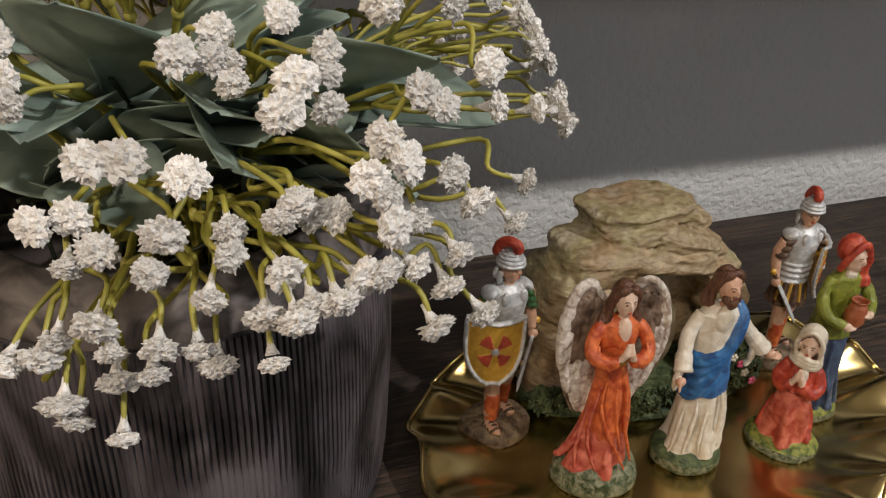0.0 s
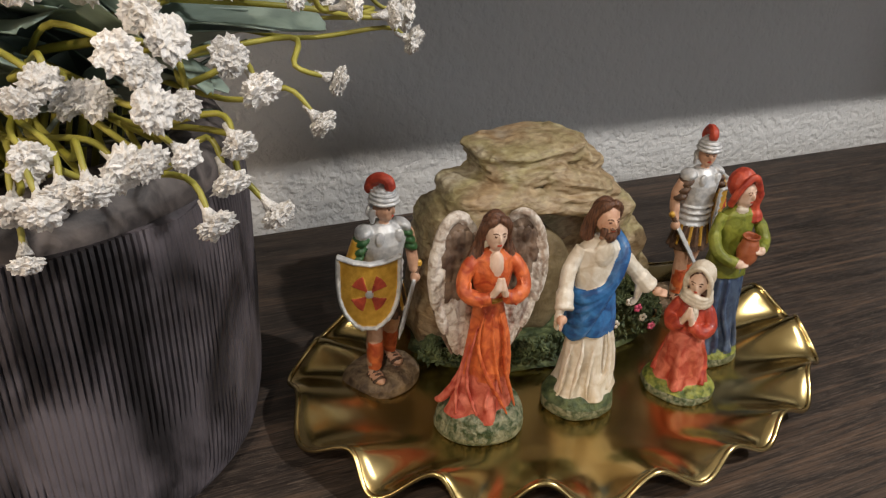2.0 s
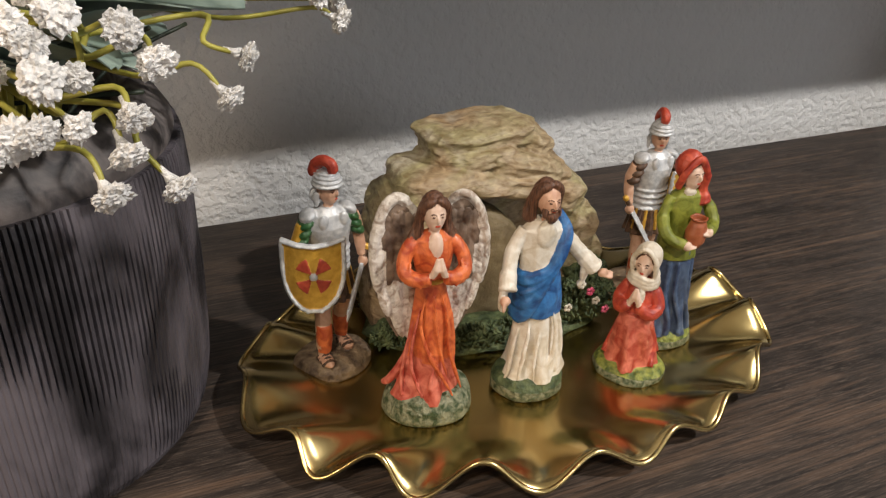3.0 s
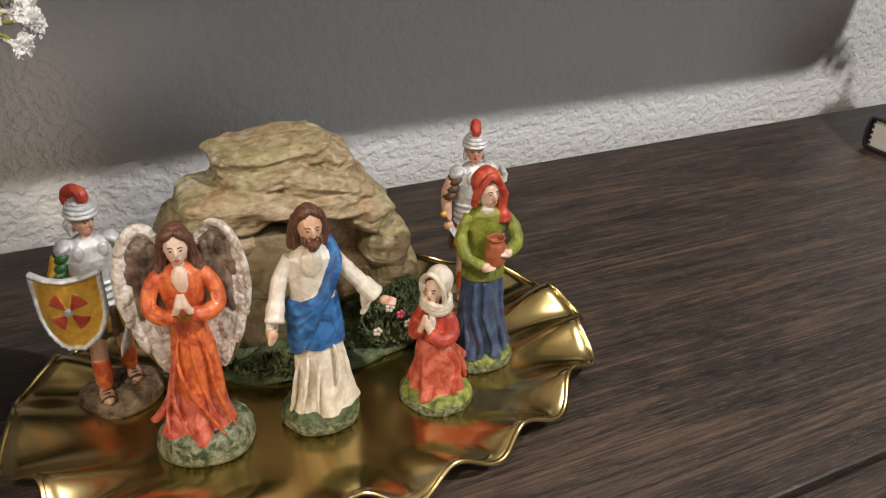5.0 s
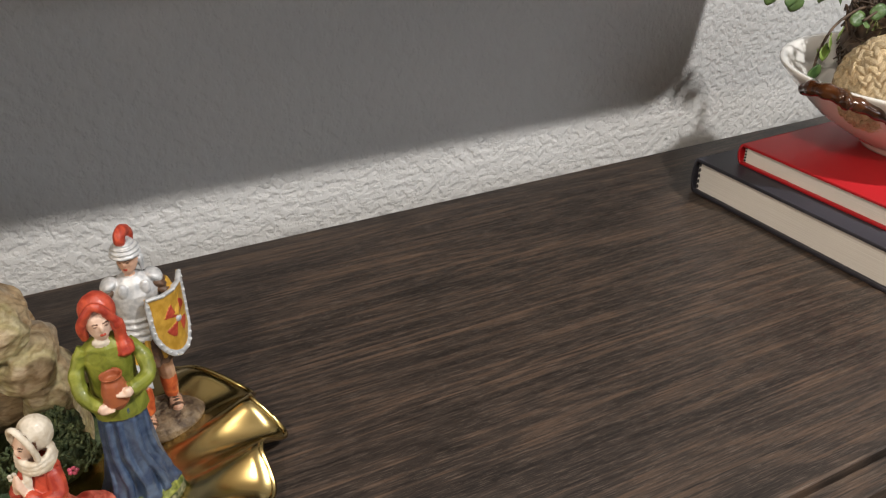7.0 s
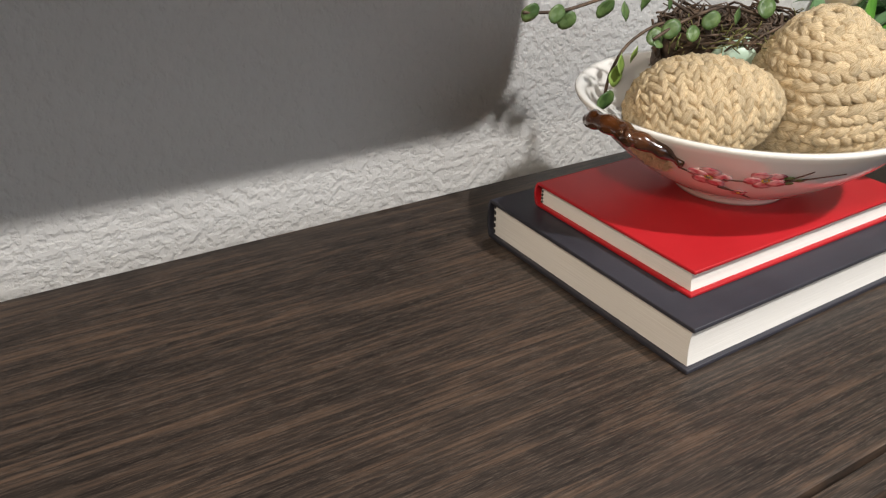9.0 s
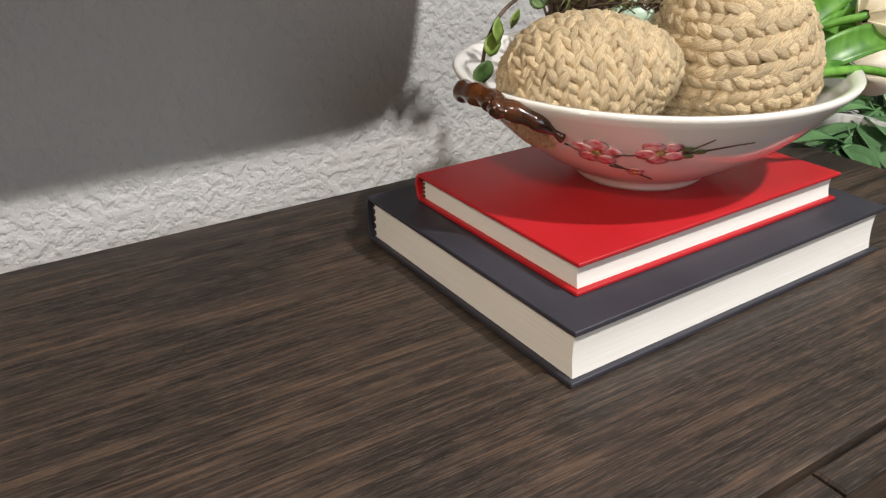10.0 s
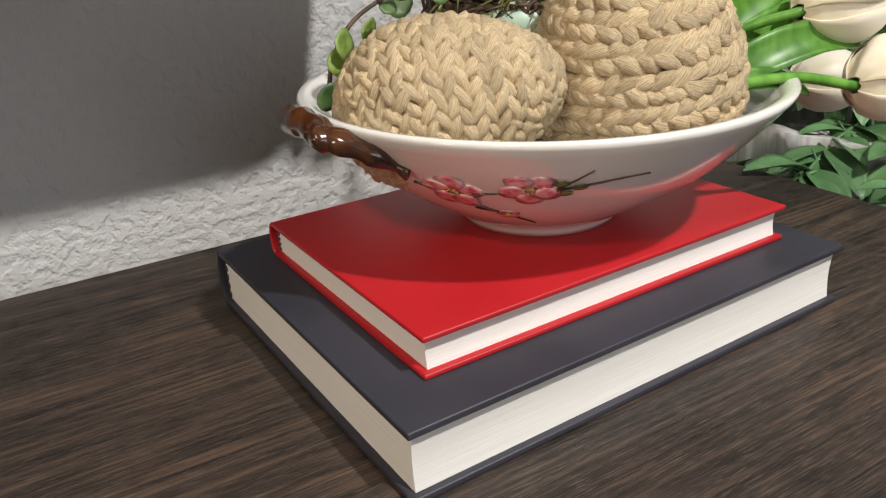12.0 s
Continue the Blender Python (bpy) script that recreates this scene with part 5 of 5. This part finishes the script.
def bowl():
    root = thing("ceramic_bowl", BOWL, "white glazed bowl with painted pink blossoms, on a red book", "bowl")
    f = Form()
    seg = 96
    inner = [(0.0752, 0.1278), (0.0745, 0.1235), (0.0700, 0.1195), (0.060, 0.1125), (0.046, 0.100), (0.032, 0.082), (0.020, 0.064), (0.013, 0.045), (0.010, 0.002)]
    prof = [(0.0035, 0.002), (0.0035, 0.040), (0.0, 0.0415)] + OUTER + inner
    f.rows([[(r * math.cos(2 * math.pi * j / seg), r * math.sin(2 * math.pi * j / seg), z) for j in range(seg)] for z, r in prof])
    body = part("body", f, CERAMIC, root)
    for turn in (0, 180):
        h = Form()
        line = curve([on_bowl(168 + turn, 0.0690, 0.005), on_bowl(174 + turn, 0.0760, 0.007), on_bowl(182 + turn, 0.0780, 0.007), on_bowl(189 + turn, 0.0745, 0.006), on_bowl(196 + turn, 0.0670, 0.003), on_bowl(202 + turn, 0.0540, 0.0010)], 6)
        n = len(line)
        h.tube(line, [0.0026 + 0.0042 * math.sin(math.pi * min(1, (k + 3) / n)) ** 0.6 + 0.0007 * math.sin(k * 1.3) for k in range(n)], 0, 14)
        h.ell(on_bowl(189 + turn, 0.0750, 0.0080), (0.0070, 0.0070, 0.0066), 0, None, 16, 10, 0.25)
        h.tube([on_bowl(169 + turn, 0.0695, 0.005), on_bowl(169 + turn, 0.064, -0.002)], 0.0036, 0, 10)
        h.wobble(0.0010, 130)
        part("handle", h, BRANCH, root, "glossy brown branch-shaped handle")
    # blossoms and twigs painted on the side
    for az, z, s, k0 in ((211, 0.0450, 0.0140, 0.2), (230, 0.0490, 0.0130, 0.9), (223, 0.0295, 0.0055, 0.5)):
        b = Form()
        for k in range(5):
            a = k0 + 2 * math.pi * k / 5
            rows = []
            for rad in (1.0, 0.55, 0.04):
                row = []
                for j in range(14):
                    t = 2 * math.pi * j / 14
                    u = s * (0.60 * math.cos(a) + 0.50 * rad * math.cos(t) * (1 + 0.10 * math.sin(3 * t + k)))
                    w = s * (0.60 * math.sin(a) + 0.46 * rad * math.sin(t))
                    rr = outer_radius(z)
                    row.append(on_bowl(az + math.degrees(u / rr), z + w * 0.72, 0.00035 + 0.0001 * k + 0.0001 * (1 - rad)))
                rows.append(row)
            b.rows(rows)
        blossom = part("blossom", b, PETAL, root, "painted pink blossom")
        c = Form()
        for k in range(7):
            a = 2 * math.pi * k / 7
            c.ell(on_bowl(az + math.degrees(0.16 * s * math.cos(a) / 0.1), z + 0.13 * s * math.sin(a), 0.0008), (0.0006, 0.0006, 0.0006), 0, seg=6, ring=4)
        part("stamen", c, GOLD, blossom, "yellow stamens")
    for pts in ([(201, 0.048), (204, 0.0465), (208, 0.0455)], [(216, 0.0450), (221, 0.0455), (226, 0.047)], [(236, 0.0495), (240, 0.055), (243, 0.060)], [(236, 0.0490), (243, 0.0515), (250, 0.0540), (256, 0.055)],
                [(214, 0.037), (219, 0.0325), (225, 0.026), (231, 0.020)], [(214, 0.034), (217, 0.0325), (223, 0.0310)]):
        t = Form()
        line = curve([on_bowl(a, z, 0.0003) for a, z in pts], 5)
        t.tube(line, [0.0008 - 0.0004 * k / len(line) for k in range(len(line))], 0, 6, 0.5)
        part("painted_twig", t, TWIG_PAINT, root, "painted brown twig")
    for az, z in ((238, 0.0470), (241, 0.0505), (237, 0.0530)):
        lf = Form()
        rows = []
        for rad in (1.0, 0.5, 0.04):
            rows.append([on_bowl(az + 1.9 * rad * math.cos(t), z + 0.0019 * rad * math.sin(t), 0.0006) for t in [2 * math.pi * j / 12 for j in range(12)]])
        lf.rows(rows)
        part("painted_leaf", lf, LEAF_PAINT, root, "painted green leaf")


bowl()


def straw_egg(place, m, length, radius, rows, label):
    """Egg wound with rows of three-strand straw plait; each row is one part."""
    root = new("straw_egg")
    root.matrix_world = Matrix.Translation(place) @ m
    tagged(root, label, "egg", "straw eggs in the bowl")

    def prof(s):
        return radius * math.sqrt(max(0.0, 1 - s * s)) * (1 - 0.18 * s)

    core = Form()
    core.rows([[(prof(s) * 0.93 * math.cos(t) + 1e-4, prof(s) * 0.93 * math.sin(t), s * length / 2 * 0.95) for t in [2 * math.pi * j / 32 for j in range(32)]] for s in [math.sin(radians(-88 + 11 * k)) for k in range(17)]])
    part("core", core, STRAW_SHADED, root)
    r2 = random.Random(int(length * 9999))
    rest = Form()
    turn = root.matrix_world.to_3x3()
    for k in range(rows):
        th = radians(-82 + 164 * (k + 0.5) / rows)
        s = math.sin(th)
        rr, z = prof(s), s * length / 2
        step = math.pi * (length / 2) * 164 / 180 / rows
        count = max(6, int(2 * math.pi * rr / 0.0080))
        slope = math.atan2(-(prof(min(0.999, s + 0.02)) - prof(max(-0.999, s - 0.02))), 0.04 * length / 2)
        for sub in (-1, 1):
            for j in range(count):
                a = 2 * math.pi * (j + 0.25 * sub + r2.uniform(-0.08, 0.08)) / count + 0.4 * k
                out = Vector((math.cos(a) * math.cos(slope), math.sin(a) * math.cos(slope), math.sin(slope)))
                tan = Vector((-math.sin(a), math.cos(a), 0))
                axis = out.cross(tan)
                q = radians(sub * 29 + r2.uniform(-11, 11))
                d = (tan * math.cos(q) + axis * math.sin(q)).normalized()
                e = out.cross(d)
                c = Vector((rr * math.cos(a), rr * math.sin(a), z)) + axis * sub * step * 0.23 + out * r2.uniform(-0.0004, 0.0006)
                rot = Matrix((d, e, out)).transposed() @ Matrix.Rotation(radians(9 + r2.uniform(-4, 4)), 3, "Y")
                size = (0.0088 * r2.uniform(0.85, 1.25), step * r2.uniform(0.30, 0.38), 0.0040)
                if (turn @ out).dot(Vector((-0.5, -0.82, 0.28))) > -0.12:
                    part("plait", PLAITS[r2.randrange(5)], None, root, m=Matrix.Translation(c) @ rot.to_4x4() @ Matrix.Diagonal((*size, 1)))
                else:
                    # far-facing plaits are joined and take the same darkened straw
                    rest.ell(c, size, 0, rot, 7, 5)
    tagged(part("far_plait", rest, STRAW_SHADED, root), kind="stuff")
    return root


def plait_mesh(seed):
    """One twisted lobe of a straw braid: a pleated, pointed leaf shape of unit size."""
    f = Form()
    rows = []
    for i in range(9):
        u = -1 + i / 4
        w = max(0.03, (1 - abs(u) ** 1.7)) ** 0.8
        row = []
        for j in range(10):
            t = 2 * math.pi * j / 10
            pleat = 1 + 0.16 * math.cos(5 * t + seed) + 0.10 * noise.noise(Vector((u * 2, t, seed)))
            row.append((u, w * math.cos(t) * pleat + 0.18 * math.sin(2.4 * u + seed), w * math.sin(t) * pleat + 0.25 * (1 - u * u)))
        rows.append(row)
    f.rows(rows)
    return f.mesh("plait", STRAW)


PLAITS = [plait_mesh(k) for k in range(5)]
straw_egg(Vector((1.125, 0.310, 0.133)), Matrix.Rotation(radians(-33), 4, "Z") @ Matrix.Rotation(radians(80), 4, "Y"), 0.102, 0.0355, 14, "egg of braided natural straw lying in a bowl")
straw_egg(Vector((1.222, 0.289, 0.139)), Matrix.Rotation(radians(-30), 4, "Z") @ Matrix.Rotation(radians(-7), 4, "Y") @ Matrix.Rotation(radians(10), 4, "X"), 0.116, 0.0500, 12, "egg of braided natural straw standing in a bowl")


def nest():
    root = thing("twig_nest", (1.222, 0.378, 0.145), "small brown twig nest with moss and green vine", "nest")
    r3 = random.Random(3)
    f = Form()
    for k in range(900):
        a = r3.uniform(0, 2 * math.pi)
        span = r3.uniform(0.4, 1.3)
        rr = r3.uniform(0.032, 0.060)
        z = r3.uniform(-0.035, 0.016)
        pts = []
        for q in range(5):
            b = a + span * (q / 4 - 0.5)
            pts.append((rr * math.cos(b) + r3.uniform(-0.004, 0.004), rr * math.sin(b) + r3.uniform(-0.004, 0.004), z + 0.018 * math.sin(q * r3.uniform(0.4, 1.1)) + r3.uniform(-0.003, 0.003)))
        f.tube(pts, r3.uniform(0.0005, 0.0012), 0, 5)
    tagged(part("twig", f, TWIG, root), kind="stuff")
    cup = Form()
    cup.rows([[(r * math.cos(2 * math.pi * j / 24), r * math.sin(2 * math.pi * j / 24), z) for j in range(24)] for z, r in ((-0.034, 0.02), (-0.036, 0.045), (-0.01, 0.060), (0.024, 0.058), (0.02, 0.042), (-0.01, 0.034), (-0.014, 0.002))])
    part("cup", cup, TWIG, root)
    moss = Form()
    for k in range(320):
        a = r3.uniform(math.pi, 2.0 * math.pi)
        p = Vector((r3.uniform(0.045, 0.072) * math.cos(a), r3.uniform(0.045, 0.072) * math.sin(a), r3.uniform(-0.010, 0.034)))
        moss.tube([p, p + Vector((r3.uniform(-0.010, 0.010), r3.uniform(-0.012, 0.002), r3.uniform(-0.004, 0.010)))], [0.0006, 0.0004], 0, 4)
    tagged(part("moss", moss, MOSS, root, "dry yellow-green moss"), kind="stuff")


def round_leaf(f, p, d, size, slot=0):
    d = Vector(d).normalized()
    side = d.orthogonal().normalized()
    up = d.cross(side)
    rows = []
    for rad in (1.0, 0.6, 0.05):
        rows.append([Vector(p) + size * (1 + 0.95 * rad * math.cos(t)) * side * 0.62 + size * 0.46 * rad * math.sin(t) * up + d * (0.05 * size * math.cos(3 * t) * rad) for t in [2 * math.pi * j / 12 for j in range(12)]])
    low = [[q - d * 0.0004 for q in r] for r in rows]
    f.rows(low[::-1] + rows, slot)


def vines():
    root = thing("green_vine", (0, 0, 0), "thin vine with small round green leaves over a bowl", "vine")
    r4 = random.Random(8)
    lines = [[(1.190, 0.385, 0.165), (1.150, 0.380, 0.178), (1.115, 0.378, 0.168), (1.096, 0.374, 0.150), (1.090, 0.372, 0.131)],
             [(1.190, 0.385, 0.175), (1.140, 0.385, 0.200), (1.090, 0.372, 0.205), (1.040, 0.365, 0.201), (1.005, 0.362, 0.204)],
             [(1.220, 0.345, 0.180), (1.180, 0.350, 0.192), (1.140, 0.352, 0.186), (1.112, 0.352, 0.176)],
             [(1.235, 0.350, 0.190), (1.205, 0.345, 0.205), (1.170, 0.345, 0.215), (1.135, 0.355, 0.222)],
             [(1.230, 0.372, 0.190), (1.240, 0.380, 0.235), (1.232, 0.386, 0.270), (1.212, 0.388, 0.292), (1.190, 0.388, 0.285)]]
    for i, pts in enumerate(lines):
        f = Form()
        line = curve(pts, 6)
        f.tube(line, 0.0012, 0, 6)
        part("stem", f, TWIG, root, "brown vine stem")
        for k in range(4, len(line), 3):
            g = Form()
            bright = i == 0 and r4.random() < 0.6
            d = (r4.uniform(-0.9, 0.9), -1, r4.uniform(-0.4, 1.2))
            round_leaf(g, line[k] + Vector((r4.uniform(-0.006, 0.006), -0.003, r4.uniform(-0.008, 0.006))), d, r4.uniform(0.011, 0.016))
            part("leaf", g, LIME_LEAF if bright else VINE, root)


def mint_egg():
    f = Form()
    f.ell((0, 0, 0), (0.021, 0.015, 0.014), 0, None, 24, 14)
    whole("small_egg", f, MINT, (1.190, 0.342, 0.157), "small pale mint egg resting in a nest", "egg", -20)


nest(), vines(), mint_egg()


def tulip(place, aim, size, stem_from, label):
    root = thing("tulip", (0, 0, 0), label, "flower", group="tulips in the bowl")
    q = Vector(aim).normalized().to_track_quat("Z", "Y").to_matrix().to_4x4()
    for k in range(6):
        f = Form()
        rows = []
        spread = 0.92 if k % 2 else 1.0
        for i in range(13):
            u = i / 12
            r = size * spread * (0.03 + 0.68 * math.sin(math.pi * min(1.0, 0.015 + u * 0.90)) ** 0.62) * (1 - 0.30 * u * u)
            half = 0.95 * math.sin(math.pi * (0.12 + 0.80 * u)) ** 0.6
            rows.append([(r * math.cos(half * (j / 4 - 1)), r * math.sin(half * (j / 4 - 1)), size * 1.75 * u - 0.05 * size * abs(j / 4 - 1)) for j in range(9)])
        inner = [[(x * 0.97 - 0.0004, y * 0.97, z) for x, y, z in r] for r in rows]
        f.rows([a + b[::-1] for a, b in zip(rows, inner)])
        part("petal", f, TULIP, root, m=Matrix.Translation(place) @ q @ Matrix.Rotation(radians(60 * k), 4, "Z"))
    s = Form()
    p = Vector(place)
    s.tube(curve([stem_from, Vector(stem_from).lerp(p, 0.5) + Vector((0, 0, 0.004)), p - Vector(aim).normalized() * 0.002, p + Vector(aim).normalized() * 0.002], 5), 0.0027, 0, 10)
    part("stem", s, TULIP_LEAF, root, "bright green stem")


def blade(root, pts, width):
    f = Form()
    line = curve(pts, 6)
    rows = []
    n = len(line)
    for i, p in enumerate(line):
        d = (line[min(i + 1, n - 1)] - line[max(i - 1, 0)]).normalized()
        side = d.cross(Vector((0.3, -0.8, 0.5))).normalized()
        up = side.cross(d)
        w = width * math.sin(math.pi * (0.12 + 0.86 * i / (n - 1))) ** 0.7
        rows.append([p + side * w * (j / 3 - 1) + up * 0.35 * w * (j / 3 - 1) ** 2 for j in range(7)])
    low = [[p - Vector((0, -0.0005, 0.0005)) for p in r] for r in rows]
    f.rows([a + b[::-1] for a, b in zip(rows, low)])
    part("leaf", f, TULIP_LEAF, root)


tulip((1.320, 0.230, 0.123), (1, -0.12, 0.02), 0.036, (1.246, 0.248, 0.131), "cream artificial tulip leaning out of a bowl")
tulip((1.370, 0.300, 0.108), (1, -0.25, -0.12), 0.031, (1.275, 0.300, 0.128), "cream artificial tulip leaning low out of a bowl")
tulip((1.303, 0.255, 0.159), (1, -0.15, 0.12), 0.036, (1.262, 0.290, 0.135), "cream artificial tulip beside a straw egg")
tulip((1.298, 0.342, 0.178), (0.15, -0.1, 1), 0.026, (1.265, 0.330, 0.125), "upright cream artificial tulip behind a straw egg")


def tulip_leaves():
    root = thing("tulip_foliage", (0, 0, 0), "bright green strap leaves of artificial tulips", "leaves")
    for pts, w in (([(1.255, 0.292, 0.122), (1.290, 0.292, 0.150), (1.330, 0.292, 0.168), (1.372, 0.292, 0.172)], 0.011),
                   ([(1.252, 0.280, 0.122), (1.285, 0.272, 0.143), (1.322, 0.268, 0.152), (1.360, 0.262, 0.150)], 0.011),
                   ([(1.250, 0.268, 0.124), (1.275, 0.254, 0.140), (1.305, 0.246, 0.146), (1.335, 0.240, 0.141)], 0.010),
                   ([(1.258, 0.300, 0.122), (1.282, 0.310, 0.152), (1.300, 0.318, 0.182), (1.312, 0.325, 0.215)], 0.010),
                   ([(1.258, 0.300, 0.122), (1.300, 0.310, 0.148), (1.345, 0.320, 0.158), (1.390, 0.322, 0.150)], 0.011),
                   ([(1.246, 0.262, 0.126), (1.262, 0.250, 0.131), (1.282, 0.244, 0.128), (1.298, 0.240, 0.120)], 0.006)):
        blade(root, pts, w)


tulip_leaves()


# ---- potted plant past the end of the sideboard ----
def potted_plant():
    root = thing("potted_plant", (1.70, 0.42, FLOOR_Z), "leafy green plant in a whitewashed floor planter", "plant")
    pot = Form()
    pot.rows([[(r * (1 + 0.02 * math.cos(18 * t)) * math.cos(t), r * (1 + 0.02 * math.cos(18 * t)) * math.sin(t), z) for t in [2 * math.pi * j / 72 for j in range(72)]] for z, r in ((0, 0.10), (0.02, 0.105), (0.5, 0.135), (0.80, 0.150), (0.815, 0.152), (0.815, 0.138), (0.77, 0.135), (0.765, 0.002))])
    part("planter", pot, POT, root)
    r5 = random.Random(21)
    shapes = []
    for s in (0.050, 0.042, 0.058):
        f = broad_leaf(s, s * 0.27, 0.4, 0.3)
        shapes.append(f.mesh("leaf", PLANT))
    for k in range(44):
        low = k >= 28
        a = r5.uniform(2.6, 5.4) if low else r5.uniform(0, 2 * math.pi)
        reach, rise = (r5.uniform(0.17, 0.24), r5.uniform(0.70, 0.82)) if low else (r5.uniform(0.06, 0.19), r5.uniform(0.78, 1.02))
        end = Vector((reach * math.cos(a), reach * math.sin(a), rise))
        line = curve([(0.03 * math.cos(a), 0.03 * math.sin(a), 0.765), (0.5 * end.x, 0.5 * end.y, 0.80 + 0.5 * (rise - 0.765)), end], 6)
        st = Form()
        st.tube(line, 0.0016, 0, 6)
        part("stem", st, PLANT, root)
        for i in range(4, len(line)):
            for sgn in (-1, 1):
                m = Matrix.Translation(line[i]) @ Matrix.Rotation(a - math.pi / 2 + sgn * r5.uniform(0.5, 1.1), 4, "Z") @ Matrix.Rotation(radians(r5.uniform(-45, 25)), 4, "X")
                part("leaf", shapes[r5.randrange(3)], None, root, m=m)


potted_plant()
